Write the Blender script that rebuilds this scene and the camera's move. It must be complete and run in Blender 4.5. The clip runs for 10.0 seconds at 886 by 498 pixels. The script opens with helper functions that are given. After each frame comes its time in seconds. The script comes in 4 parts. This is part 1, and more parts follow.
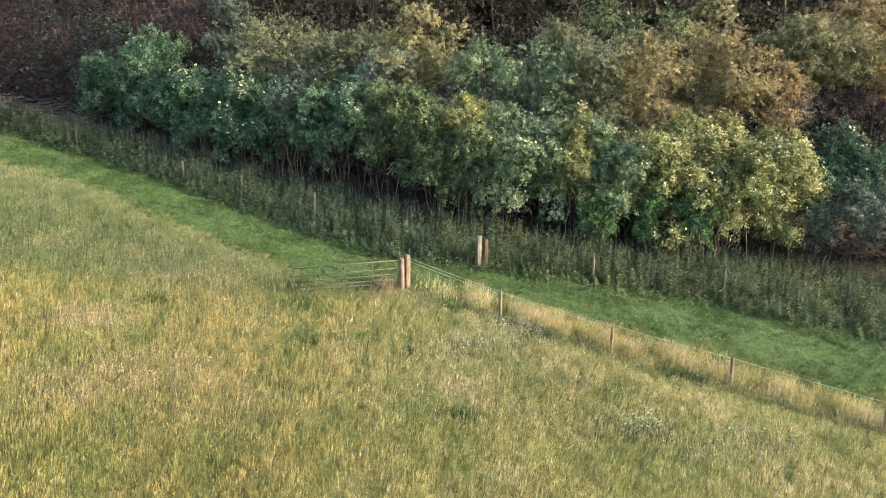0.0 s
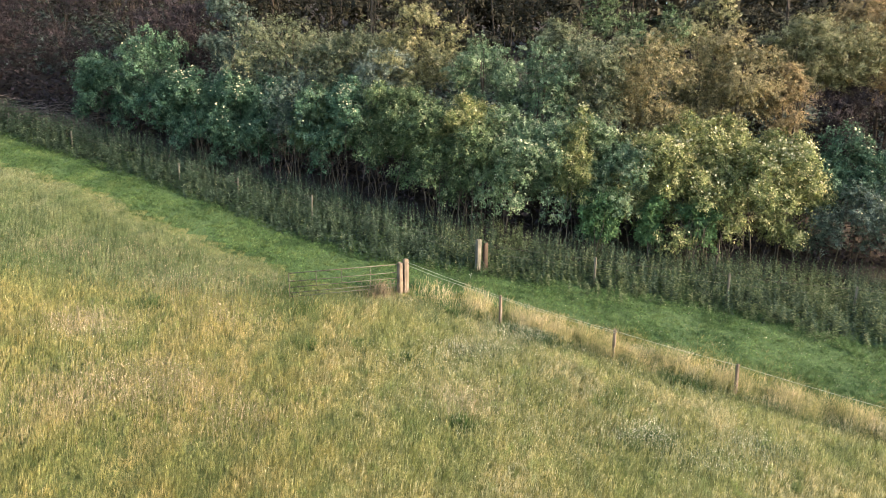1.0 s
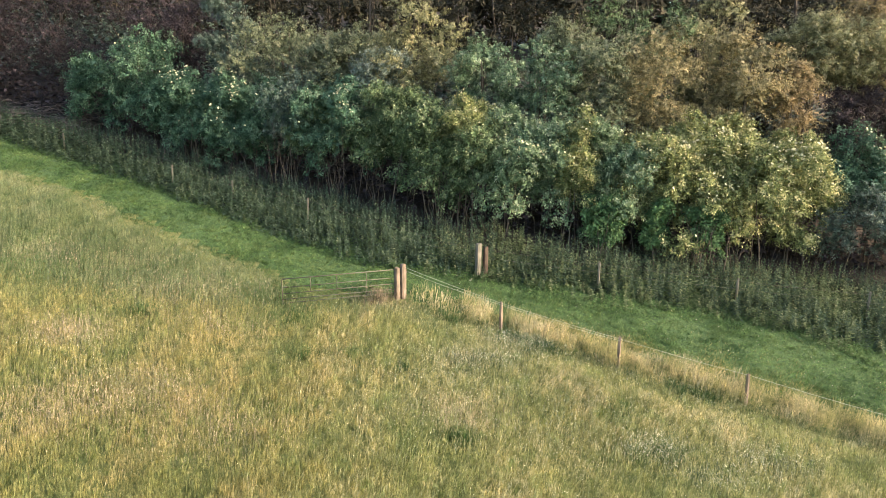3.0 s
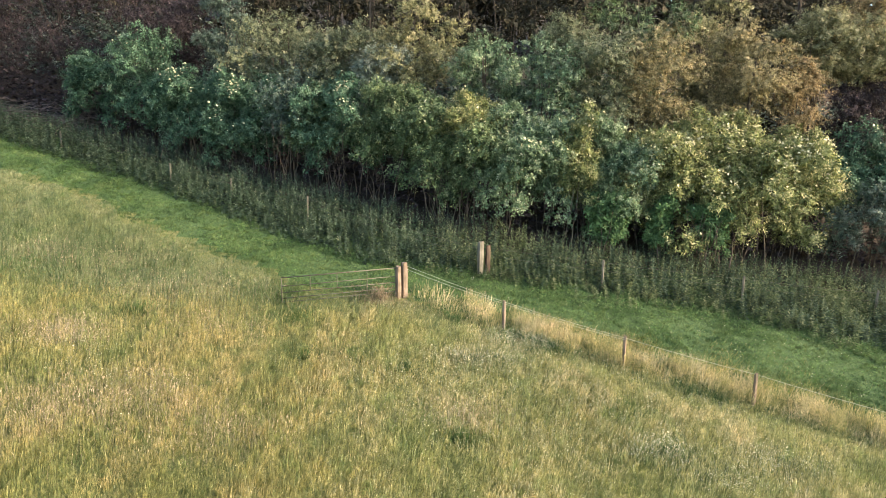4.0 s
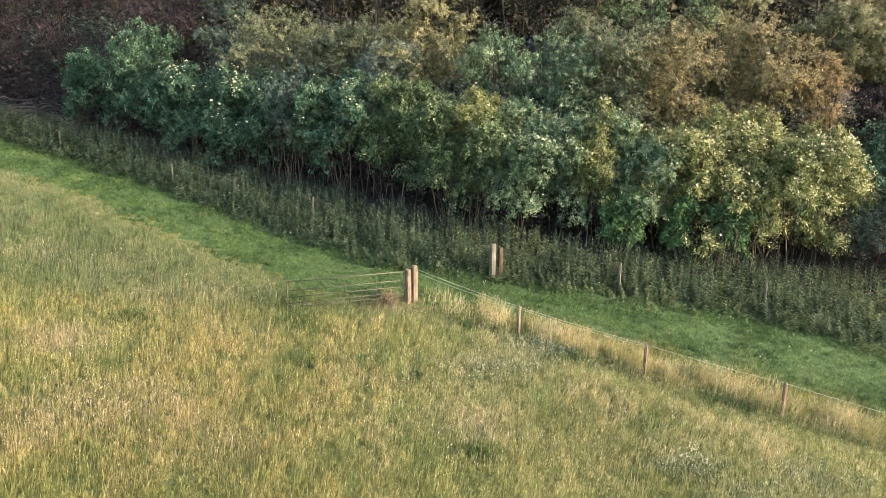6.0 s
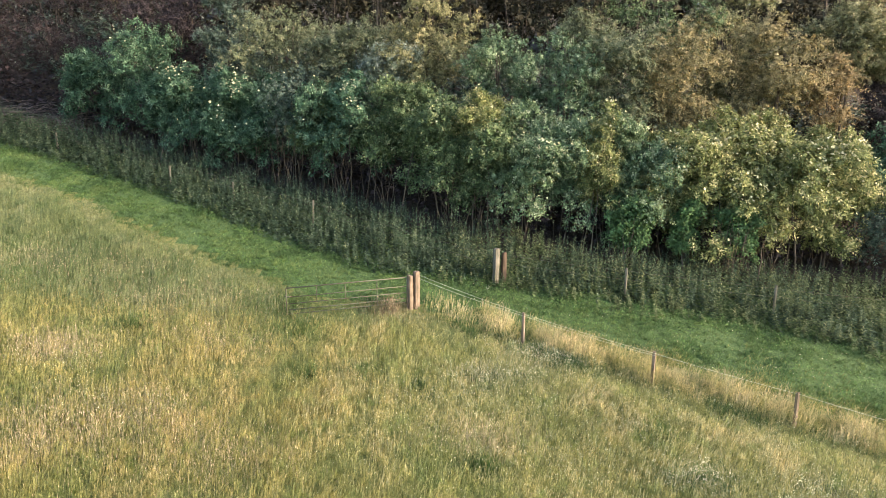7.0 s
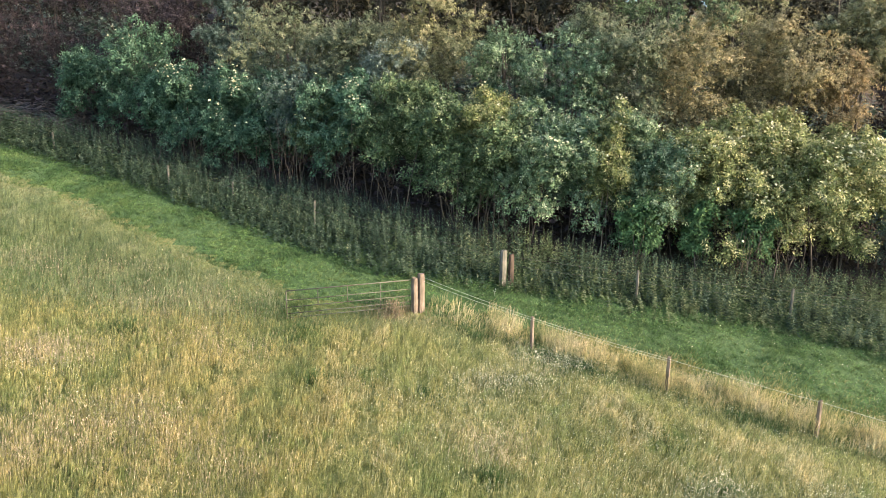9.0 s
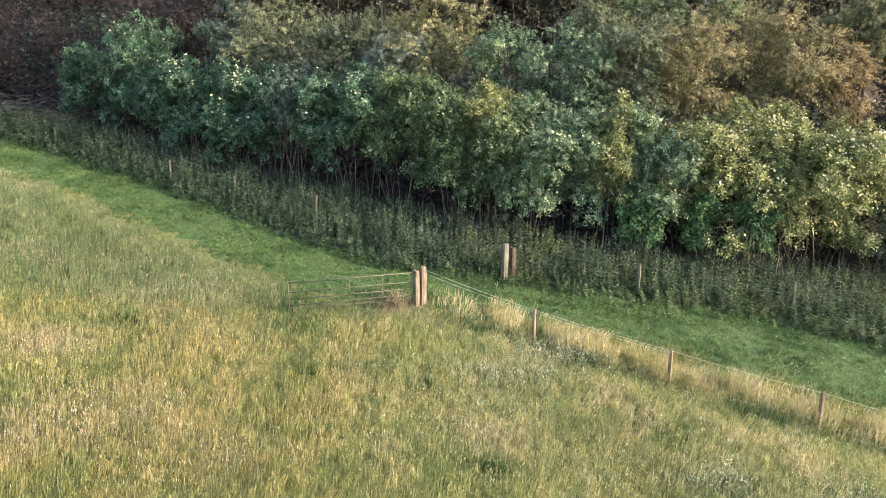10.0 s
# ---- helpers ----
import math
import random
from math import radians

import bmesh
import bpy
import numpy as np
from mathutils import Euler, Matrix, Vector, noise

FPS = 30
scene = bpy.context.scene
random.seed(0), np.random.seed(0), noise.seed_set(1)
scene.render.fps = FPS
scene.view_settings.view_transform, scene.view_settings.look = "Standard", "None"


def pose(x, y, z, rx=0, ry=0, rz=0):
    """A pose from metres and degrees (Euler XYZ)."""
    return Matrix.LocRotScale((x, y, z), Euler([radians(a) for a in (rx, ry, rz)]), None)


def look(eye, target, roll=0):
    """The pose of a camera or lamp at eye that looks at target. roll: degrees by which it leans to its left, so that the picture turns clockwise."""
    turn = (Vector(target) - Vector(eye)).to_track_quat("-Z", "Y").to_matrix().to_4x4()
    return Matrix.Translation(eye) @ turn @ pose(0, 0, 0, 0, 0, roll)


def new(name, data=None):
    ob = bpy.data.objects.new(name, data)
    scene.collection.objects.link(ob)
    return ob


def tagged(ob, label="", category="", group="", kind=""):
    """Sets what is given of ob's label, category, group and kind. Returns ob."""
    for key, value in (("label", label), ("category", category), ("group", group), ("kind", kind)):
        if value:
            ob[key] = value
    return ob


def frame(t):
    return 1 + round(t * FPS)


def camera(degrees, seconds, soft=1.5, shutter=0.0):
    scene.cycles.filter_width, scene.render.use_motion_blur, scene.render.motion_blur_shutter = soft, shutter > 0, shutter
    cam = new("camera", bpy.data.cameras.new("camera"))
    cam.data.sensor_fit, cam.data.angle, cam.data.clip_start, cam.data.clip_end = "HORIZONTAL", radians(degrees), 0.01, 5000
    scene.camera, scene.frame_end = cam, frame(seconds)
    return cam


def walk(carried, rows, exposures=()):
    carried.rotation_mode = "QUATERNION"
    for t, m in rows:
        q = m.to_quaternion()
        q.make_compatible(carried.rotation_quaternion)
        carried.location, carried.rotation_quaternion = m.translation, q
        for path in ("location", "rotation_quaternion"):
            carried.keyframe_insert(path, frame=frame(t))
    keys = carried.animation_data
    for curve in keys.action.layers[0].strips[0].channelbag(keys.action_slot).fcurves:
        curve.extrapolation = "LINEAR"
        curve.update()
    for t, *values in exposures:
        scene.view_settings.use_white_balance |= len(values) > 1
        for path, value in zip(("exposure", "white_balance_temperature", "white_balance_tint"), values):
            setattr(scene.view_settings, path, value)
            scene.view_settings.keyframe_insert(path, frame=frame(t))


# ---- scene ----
cam = camera(69.3, 10.0, soft=0.6)
PATH = [
    (0, (1.4, -25.938, 7.526), (1.414, -23.99, 7.075), 0.8),
    (0.5, (1.435, -25.705, 7.502), (1.448, -23.755, 7.054), 0.8),
    (1, (1.468, -25.474, 7.545), (1.48, -23.525, 7.097), 0.8),
    (1.5, (1.558, -25.246, 7.582), (1.567, -23.297, 7.133), 0.7),
    (2, (1.616, -25.012, 7.614), (1.623, -23.063, 7.163), 0.7),
    (2.5, (1.636, -24.803, 7.563), (1.64, -22.854, 7.116), 0.7),
    (4, (1.559, -24.28, 7.288), (1.563, -22.329, 6.847), 0.6),
    (4.5, (1.446, -24.079, 7.212), (1.448, -22.128, 6.77), 0.6),
    (5, (1.357, -23.856, 7.149), (1.358, -21.905, 6.709), 0.6),
    (5.5, (1.277, -23.602, 7.14), (1.275, -21.651, 6.7), 0.5),
    (7, (1.148, -22.808, 7.229), (1.142, -20.857, 6.79), 0.5),
    (7.5, (1.115, -22.531, 7.21), (1.107, -20.578, 6.778), 0.5),
    (8, (1.067, -22.264, 7.215), (1.06, -20.311, 6.785), 0.5),
    (8.5, (1.047, -22.089, 7.177), (1.039, -20.135, 6.749), 0.5),
    (9, (1.014, -22.055, 7.007), (1.002, -20.102, 6.577), 0.5),
    (9.5, (1.008, -22.084, 6.862), (0.993, -20.131, 6.433), 0.5),
    (10, (0.985, -22.107, 6.732), (0.97, -20.154, 6.304), 0.5),
]
walk(cam, [(t, look(eye, target, roll)) for t, eye, target, roll in PATH], [(0.0, 1.74, 6800, 10), (6.9, 1.72, 6800, 10), (7.6, 1.73, 6520, 10), (10.0, 1.80, 6500, 10)])

# ---- light ----
SUN_AZ, SUN_EL = 102.0, 21.0          # degrees clockwise from +y, and above the level
world = bpy.data.worlds.new("evening_sky")
scene.world = world
world.use_nodes = True
wn = world.node_tree
sky = wn.nodes.new("ShaderNodeTexSky")
sky.sky_type = "NISHITA"
sky.sun_disc = False
sky.sun_elevation = radians(SUN_EL)
sky.sun_rotation = radians(SUN_AZ)
wn.nodes["Background"].inputs["Strength"].default_value = 0.12
wn.links.new(sky.outputs["Color"], wn.nodes["Background"].inputs["Color"])
sun = new("sun", bpy.data.lights.new("sun", "SUN"))
sun.data.energy = 3.5
sun.data.angle = radians(20.0)
sun.data.color = (1.0, 0.79, 0.57)
sun_from = Vector((math.sin(radians(SUN_AZ)) * math.cos(radians(SUN_EL)), math.cos(radians(SUN_AZ)) * math.cos(radians(SUN_EL)), math.sin(radians(SUN_EL))))
sun.matrix_world = look(tuple(sun_from * 60), (0, 0, 0))

# ---- materials ----


def material(name):
    m = bpy.data.materials.new(name)
    m.use_nodes = True
    t = m.node_tree
    return m, t, t.nodes["Principled BSDF"]


def node(t, kind, **inputs):
    n = t.nodes.new(kind)
    for key, value in inputs.items():
        n.inputs[key].default_value = value
    return n


def ramp(t, stops):
    n = t.nodes.new("ShaderNodeValToRGB")
    while len(n.color_ramp.elements) < len(stops):
        n.color_ramp.elements.new(0.5)
    for e, (at, col) in zip(n.color_ramp.elements, stops):
        e.position, e.color = at, (*col, 1)
    return n


def noise_tex(t, scale, detail=3.0, stretch=None, where="position"):
    n = node(t, "ShaderNodeTexNoise", Scale=scale, Detail=detail)
    if where == "position":
        source = t.nodes.new("ShaderNodeNewGeometry").outputs["Position"]
    else:
        source = t.nodes.new("ShaderNodeTexCoord").outputs["Object"]
    if stretch:
        m = node(t, "ShaderNodeMapping", Scale=stretch)
        t.links.new(source, m.inputs["Vector"])
        source = m.outputs["Vector"]
    t.links.new(source, n.inputs["Vector"])
    return n


def mix(t, kind, fac, a, b):
    n = t.nodes.new("ShaderNodeMix")
    n.data_type, n.blend_type = "RGBA", kind
    for socket, value in ((n.inputs[0], fac), (n.inputs[6], a), (n.inputs[7], b)):
        if isinstance(value, bpy.types.NodeSocket):
            t.links.new(value, socket)
        elif isinstance(value, (int, float)):
            socket.default_value = value
        else:
            socket.default_value = (*value, 1)
    return n.outputs[2]


def thin(t, bsdf, colour, share):
    """Lets part of the light through a leaf."""
    tr = t.nodes.new("ShaderNodeBsdfTranslucent")
    t.links.new(colour, tr.inputs["Color"])
    ms = t.nodes.new("ShaderNodeMixShader")
    ms.inputs[0].default_value = share
    t.links.new(bsdf.outputs[0], ms.inputs[1])
    t.links.new(tr.outputs[0], ms.inputs[2])
    t.links.new(ms.outputs[0], t.nodes["Material Output"].inputs["Surface"])


def leaf_material(name, dark, mid, pale, rough=0.7, share=0.08):
    m, t, b = material(name)
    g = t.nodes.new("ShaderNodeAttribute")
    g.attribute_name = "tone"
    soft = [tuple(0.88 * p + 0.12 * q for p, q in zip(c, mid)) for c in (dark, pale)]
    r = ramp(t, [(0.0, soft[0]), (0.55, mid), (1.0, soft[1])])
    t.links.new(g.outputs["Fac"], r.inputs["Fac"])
    patch = noise_tex(t, 0.9, 2.0)
    tone = ramp(t, [(0.3, (0.62, 0.66, 0.6)), (0.7, (1.3, 1.25, 1.1))])
    t.links.new(patch.outputs["Fac"], tone.inputs["Fac"])
    c = mix(t, "MULTIPLY", 1.0, r.outputs["Color"], tone.outputs["Color"])
    sprig = noise_tex(t, 4.5, 2.0)
    tone = ramp(t, [(0.38, (0.52, 0.55, 0.53)), (0.62, (1.46, 1.42, 1.36))])
    t.links.new(sprig.outputs["Fac"], tone.inputs["Fac"])
    c = mix(t, "MULTIPLY", 1.0, c, tone.outputs["Color"])
    t.links.new(c, b.inputs["Base Color"])
    b.inputs["Roughness"].default_value = rough
    b.inputs["Specular IOR Level"].default_value = 0.22
    thin(t, b, c, share)
    return m


def grass_material(name, base, stops, spots, spot_scale=0.35, share=0.25):
    """Blades: base colour at the foot, a mix of colours by the blade, patches of another colour over the field."""
    m, t, b = material(name)
    g = t.nodes.new("ShaderNodeNewGeometry")
    r = ramp(t, stops)
    patch = noise_tex(t, spot_scale, 3.0)
    add = node(t, "ShaderNodeMath")
    add.operation = "MULTIPLY_ADD"
    add.inputs[1].default_value = 0.22
    t.links.new(g.outputs["Random Per Island"], add.inputs[0])
    lift = node(t, "ShaderNodeMapRange")
    lift.inputs[1].default_value, lift.inputs[2].default_value = 0.38, 0.62
    lift.inputs[3].default_value, lift.inputs[4].default_value = 0.03, 0.80
    t.links.new(patch.outputs["Fac"], lift.inputs[0])
    t.links.new(lift.outputs[0], add.inputs[2])
    t.links.new(add.outputs[0], r.inputs["Fac"])
    second = noise_tex(t, spot_scale * 3.1, 2.0)
    edge = ramp(t, [(0.54, (0, 0, 0)), (0.66, (1, 1, 1))])
    t.links.new(second.outputs["Fac"], edge.inputs["Fac"])
    c = mix(t, "MIX", edge.outputs["Color"], r.outputs["Color"], spots)
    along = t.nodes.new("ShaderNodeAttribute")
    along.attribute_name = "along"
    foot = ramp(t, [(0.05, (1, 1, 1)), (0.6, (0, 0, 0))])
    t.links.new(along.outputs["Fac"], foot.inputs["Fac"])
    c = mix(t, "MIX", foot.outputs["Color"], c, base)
    for scale, low, high in ((1.3, 0.80, 1.17), (6.0, 0.76, 1.22), (12.0, 0.76, 1.22)):
        tuft = noise_tex(t, scale, 2.5)
        tone = ramp(t, [(0.38, (low, low * 1.05, low)), (0.62, (high, high * 0.97, high * 0.95))])
        t.links.new(tuft.outputs["Fac"], tone.inputs["Fac"])
        c = mix(t, "MULTIPLY", 1.0, c, tone.outputs["Color"])
    t.links.new(c, b.inputs["Base Color"])
    b.inputs["Roughness"].default_value = 0.6
    thin(t, b, c, share)
    return m


def wood_material(name, dark, pale, rough=0.85):
    m, t, b = material(name)
    grain = noise_tex(t, 9.0, 5.0, (1.0, 1.0, 0.09), "object")
    r = ramp(t, [(0.3, dark), (0.5, tuple((d + p) / 2 for d, p in zip(dark, pale))), (0.7, pale)])
    t.links.new(grain.outputs["Fac"], r.inputs["Fac"])
    stain = noise_tex(t, 2.5, 3.0)
    tone = ramp(t, [(0.35, (0.6, 0.62, 0.58)), (0.65, (1.1, 1.08, 1.05))])
    t.links.new(stain.outputs["Fac"], tone.inputs["Fac"])
    c = mix(t, "MULTIPLY", 1.0, r.outputs["Color"], tone.outputs["Color"])
    t.links.new(c, b.inputs["Base Color"])
    b.inputs["Roughness"].default_value = rough
    bump = node(t, "ShaderNodeBump", Strength=0.5, Distance=0.01)
    t.links.new(grain.outputs["Fac"], bump.inputs["Height"])
    t.links.new(bump.outputs[0], b.inputs["Normal"])
    return m


def metal_material(name, colour, rust, metallic, rough):
    m, t, b = material(name)
    n = noise_tex(t, 7.0, 4.0)
    r = ramp(t, [(0.42, colour), (0.66, rust)])
    t.links.new(n.outputs["Fac"], r.inputs["Fac"])
    t.links.new(r.outputs["Color"], b.inputs["Base Color"])
    b.inputs["Metallic"].default_value, b.inputs["Roughness"].default_value = metallic, rough
    return m


def ground_material():
    m, t, b = material("meadow_soil")
    fine = noise_tex(t, 14.0, 4.0)
    broad = noise_tex(t, 0.6, 3.0)
    a = ramp(t, [(0.35, (0.10, 0.115, 0.045)), (0.55, (0.17, 0.18, 0.07)), (0.75, (0.26, 0.235, 0.115))])
    t.links.new(fine.outputs["Fac"], a.inputs["Fac"])
    tone = ramp(t, [(0.3, (0.7, 0.8, 0.7)), (0.7, (1.2, 1.15, 1.0))])
    t.links.new(broad.outputs["Fac"], tone.inputs["Fac"])
    c = mix(t, "MULTIPLY", 1.0, a.outputs["Color"], tone.outputs["Color"])
    t.links.new(c, b.inputs["Base Color"])
    b.inputs["Roughness"].default_value = 0.95
    bump = node(t, "ShaderNodeBump", Strength=0.8, Distance=0.05)
    t.links.new(fine.outputs["Fac"], bump.inputs["Height"])
    t.links.new(bump.outputs[0], b.inputs["Normal"])
    return m


def turf_material():
    m, t, b = material("turf")
    fine = noise_tex(t, 16.0, 4.0)
    a = ramp(t, [(0.35, (0.03, 0.065, 0.022)), (0.55, (0.065, 0.125, 0.038)), (0.75, (0.12, 0.18, 0.06))])
    t.links.new(fine.outputs["Fac"], a.inputs["Fac"])
    t.links.new(a.outputs["Color"], b.inputs["Base Color"])
    b.inputs["Roughness"].default_value = 0.95
    bump = node(t, "ShaderNodeBump", Strength=0.8, Distance=0.04)
    t.links.new(fine.outputs["Fac"], bump.inputs["Height"])
    t.links.new(bump.outputs[0], b.inputs["Normal"])
    return m


def litter_material():
    m, t, b = material("leaf_litter")
    fine = noise_tex(t, 18.0, 5.0)
    a = ramp(t, [(0.35, (0.018, 0.014, 0.012)), (0.55, (0.05, 0.037, 0.03)), (0.75, (0.10, 0.075, 0.06))])
    t.links.new(fine.outputs["Fac"], a.inputs["Fac"])
    t.links.new(a.outputs["Color"], b.inputs["Base Color"])
    b.inputs["Roughness"].default_value = 0.95
    bump = node(t, "ShaderNodeBump", Strength=1.0, Distance=0.05)
    t.links.new(fine.outputs["Fac"], bump.inputs["Height"])
    t.links.new(bump.outputs[0], b.inputs["Normal"])
    return m


SOIL, LITTER, TURF = ground_material(), litter_material(), turf_material()
FIELD = grass_material("meadow_grass", (0.23, 0.255, 0.095), [(0.0, (0.16, 0.235, 0.075)), (0.25, (0.24, 0.275, 0.10)), (0.5, (0.33, 0.32, 0.13)), (0.75, (0.40, 0.35, 0.125)), (1.0, (0.44, 0.38, 0.20))], (0.19, 0.265, 0.09), 0.55)
PALE = grass_material("pale_meadow_grass", (0.31, 0.35, 0.14), [(0.0, (0.35, 0.41, 0.16)), (0.4, (0.53, 0.525, 0.25)), (1.0, (0.72, 0.63, 0.40))], (0.31, 0.41, 0.16), 0.55)
CULM = grass_material("meadow_culm", (0.20, 0.23, 0.08), [(0.0, (0.25, 0.275, 0.115)), (0.35, (0.315, 0.315, 0.14)), (0.65, (0.375, 0.345, 0.155)), (1.0, (0.43, 0.375, 0.205))], (0.27, 0.30, 0.13), 0.55)
STRAW = grass_material("straw_culm", (0.28, 0.32, 0.13), [(0.0, (0.40, 0.42, 0.21)), (0.5, (0.54, 0.51, 0.31)), (1.0, (0.66, 0.62, 0.44))], (0.40, 0.45, 0.23), 0.55)
GREYCULM = grass_material("grey_culm", (0.10, 0.155, 0.06), [(0.0, (0.15, 0.20, 0.10)), (0.5, (0.205, 0.25, 0.14)), (1.0, (0.28, 0.305, 0.195))], (0.16, 0.215, 0.115), 0.5)
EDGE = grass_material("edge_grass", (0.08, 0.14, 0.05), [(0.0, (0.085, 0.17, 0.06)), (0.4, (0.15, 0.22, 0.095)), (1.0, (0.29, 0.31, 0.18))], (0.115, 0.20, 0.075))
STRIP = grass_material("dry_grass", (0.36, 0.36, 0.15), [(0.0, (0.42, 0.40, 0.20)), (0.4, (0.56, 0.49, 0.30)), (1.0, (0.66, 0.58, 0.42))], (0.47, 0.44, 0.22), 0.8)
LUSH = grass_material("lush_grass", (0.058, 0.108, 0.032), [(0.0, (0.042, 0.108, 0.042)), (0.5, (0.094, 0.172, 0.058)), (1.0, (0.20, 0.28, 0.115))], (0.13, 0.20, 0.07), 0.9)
DOCK = leaf_material("dock_stalk", (0.14, 0.10, 0.08), (0.30, 0.24, 0.19), (0.48, 0.41, 0.34), 0.8, 0.1)
FESCUE = leaf_material("fescue_head", (0.40, 0.33, 0.27), (0.50, 0.42, 0.36), (0.62, 0.54, 0.48), 0.8, 0.15)
PETAL = leaf_material("white_petal", (0.60, 0.60, 0.50), (0.72, 0.72, 0.63), (0.80, 0.80, 0.72), 0.6, 0.15)
UMBEL = leaf_material("cream_blossom", (0.58, 0.57, 0.42), (0.70, 0.68, 0.53), (0.78, 0.76, 0.62), 0.7, 0.15)
CLOVER = leaf_material("clover_leaf", (0.06, 0.14, 0.045), (0.10, 0.20, 0.065), (0.18, 0.27, 0.11), 0.8, 0.15)
WEED = leaf_material("weed_leaf", (0.045, 0.10, 0.04), (0.075, 0.15, 0.058), (0.13, 0.20, 0.095), 0.8, 0.15)
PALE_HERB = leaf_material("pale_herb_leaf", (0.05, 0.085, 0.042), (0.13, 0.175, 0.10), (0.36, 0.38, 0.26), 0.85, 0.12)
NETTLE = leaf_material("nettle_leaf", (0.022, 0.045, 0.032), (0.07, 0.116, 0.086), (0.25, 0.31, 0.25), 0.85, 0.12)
POST = wood_material("weathered_post", (0.13, 0.098, 0.075), (0.37, 0.29, 0.235))
GREYPOST = wood_material("grey_post", (0.10, 0.095, 0.08), (0.31, 0.29, 0.25))
BROWNPOST = wood_material("brown_post", (0.065, 0.045, 0.036), (0.18, 0.125, 0.095))
BARK = wood_material("bark", (0.06, 0.048, 0.04), (0.16, 0.132, 0.11))
TWIG = wood_material("dead_twig", (0.09, 0.07, 0.07), (0.25, 0.20, 0.20))
GATE = metal_material("galvanised_gate", (0.125, 0.135, 0.098), (0.085, 0.068, 0.05), 0.1, 0.7)
ROPE = metal_material("white_fence_rope", (0.62, 0.68, 0.56), (0.5, 0.55, 0.45), 0.0, 0.6)
WIRE = metal_material("dull_wire", (0.22, 0.22, 0.21), (0.16, 0.12, 0.09), 0.6, 0.5)

# leaf length, leaf width, shoot length, leaves a shoot, droop, spread round the shoot, three colours
SPECIES = {
    "elder": (0.105, 0.048, 0.32, 14, 0.3, 0.10, (0.028, 0.074, 0.023), (0.082, 0.185, 0.059), (0.241, 0.378, 0.138), "green elder bush with flat cream blossom heads", "elder bush"),
    # a paler elder; sun on the tops is put into its yellow
    "pale_elder": (0.10, 0.048, 0.32, 14, 0.3, 0.10, (0.090, 0.145, 0.038), (0.241, 0.308, 0.085), (0.596, 0.596, 0.235), "pale yellow-green elder bush full of cream blossom", "elder bush"),
    "hazel": (0.085, 0.056, 0.34, 12, 0.15, 0.09, (0.045, 0.095, 0.030), (0.119, 0.202, 0.066), (0.330, 0.409, 0.159), "light green leafy hazel bush in the hedge", "bush"),
    "blackthorn": (0.065, 0.038, 0.30, 15, 0.1, 0.07, (0.044, 0.080, 0.035), (0.096, 0.162, 0.068), (0.237, 0.306, 0.144), "dark green twiggy blackthorn bush in the hedge", "bush"),
    "willow": (0.095, 0.028, 0.42, 16, 0.0, 0.06, (0.090, 0.145, 0.075), (0.248, 0.344, 0.193), (0.530, 0.624, 0.390), "grey-green willow bush with upright shoots", "bush"),
    "dogwood": (0.078, 0.045, 0.30, 14, 0.2, 0.08, (0.060, 0.130, 0.050), (0.160, 0.273, 0.104), (0.475, 0.589, 0.287), "dark blue-green dogwood bush with dense leaves", "bush"),
    "maple": (0.11, 0.09, 0.28, 10, 0.3, 0.10, (0.05, 0.125, 0.035), (0.095, 0.20, 0.056), (0.175, 0.30, 0.10), "bright green young maple bush below the hedge", "bush"),
    "hawthorn": (0.062, 0.042, 0.75, 30, 0.40, 0.085, (0.075, 0.110, 0.044), (0.170, 0.220, 0.087), (0.340, 0.370, 0.170), "olive-green hawthorn tree with arching sprays", "tree"),
    # next two: hawthorn again, with warm evening sun put into the leaf colours
    "sunlit_goldthorn": (0.058, 0.040, 0.85, 34, 0.55, 0.085, (0.120, 0.130, 0.050), (0.286, 0.286, 0.101), (0.506, 0.460, 0.190), "golden-brown hawthorn tree with drooping sprays", "tree"),
    "rustthorn": (0.058, 0.040, 0.85, 34, 0.55, 0.085, (0.125, 0.115, 0.045), (0.292, 0.259, 0.090), (0.493, 0.414, 0.174), "russet hawthorn tree with drooping sprays", "tree"),
    "olivethorn": (0.07, 0.048, 0.7, 28, 0.35, 0.09, (0.110, 0.135, 0.050), (0.265, 0.299, 0.103), (0.504, 0.504, 0.216), "yellow-olive hawthorn tree with arching sprays", "tree"),
    # thorn and oak leaf colours are darkened to carry the wood's shade
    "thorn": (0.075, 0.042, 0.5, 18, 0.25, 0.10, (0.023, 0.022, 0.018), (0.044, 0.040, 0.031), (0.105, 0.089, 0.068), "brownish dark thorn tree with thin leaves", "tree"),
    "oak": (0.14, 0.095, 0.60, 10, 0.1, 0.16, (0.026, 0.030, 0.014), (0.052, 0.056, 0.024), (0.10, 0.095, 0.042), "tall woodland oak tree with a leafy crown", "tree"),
}
# leaves with extra blue, the skylit shade of the west hedge in their colour
SHADE_BLUE = ("elder", "blackthorn")
LEAF = {k: leaf_material(k + "_leaf", *[(r * 1.06, g * 0.95, b * (2.1 if k in SHADE_BLUE else 1.62)) for r, g, b in v[6:9]]) for k, v in SPECIES.items()}

# ---- meshes ----


def smooth_z(x, y):
    p = -0.0735 * np.asarray(x, float) + 0.2718 * np.asarray(y, float)
    return 60 * np.tanh(p / 60) + 0.035 * np.sin(0.9 * np.asarray(x) + 0.4) * np.sin(0.8 * np.asarray(y) + 1.1)


def gz(x, y):
    return float(smooth_z(x, y))


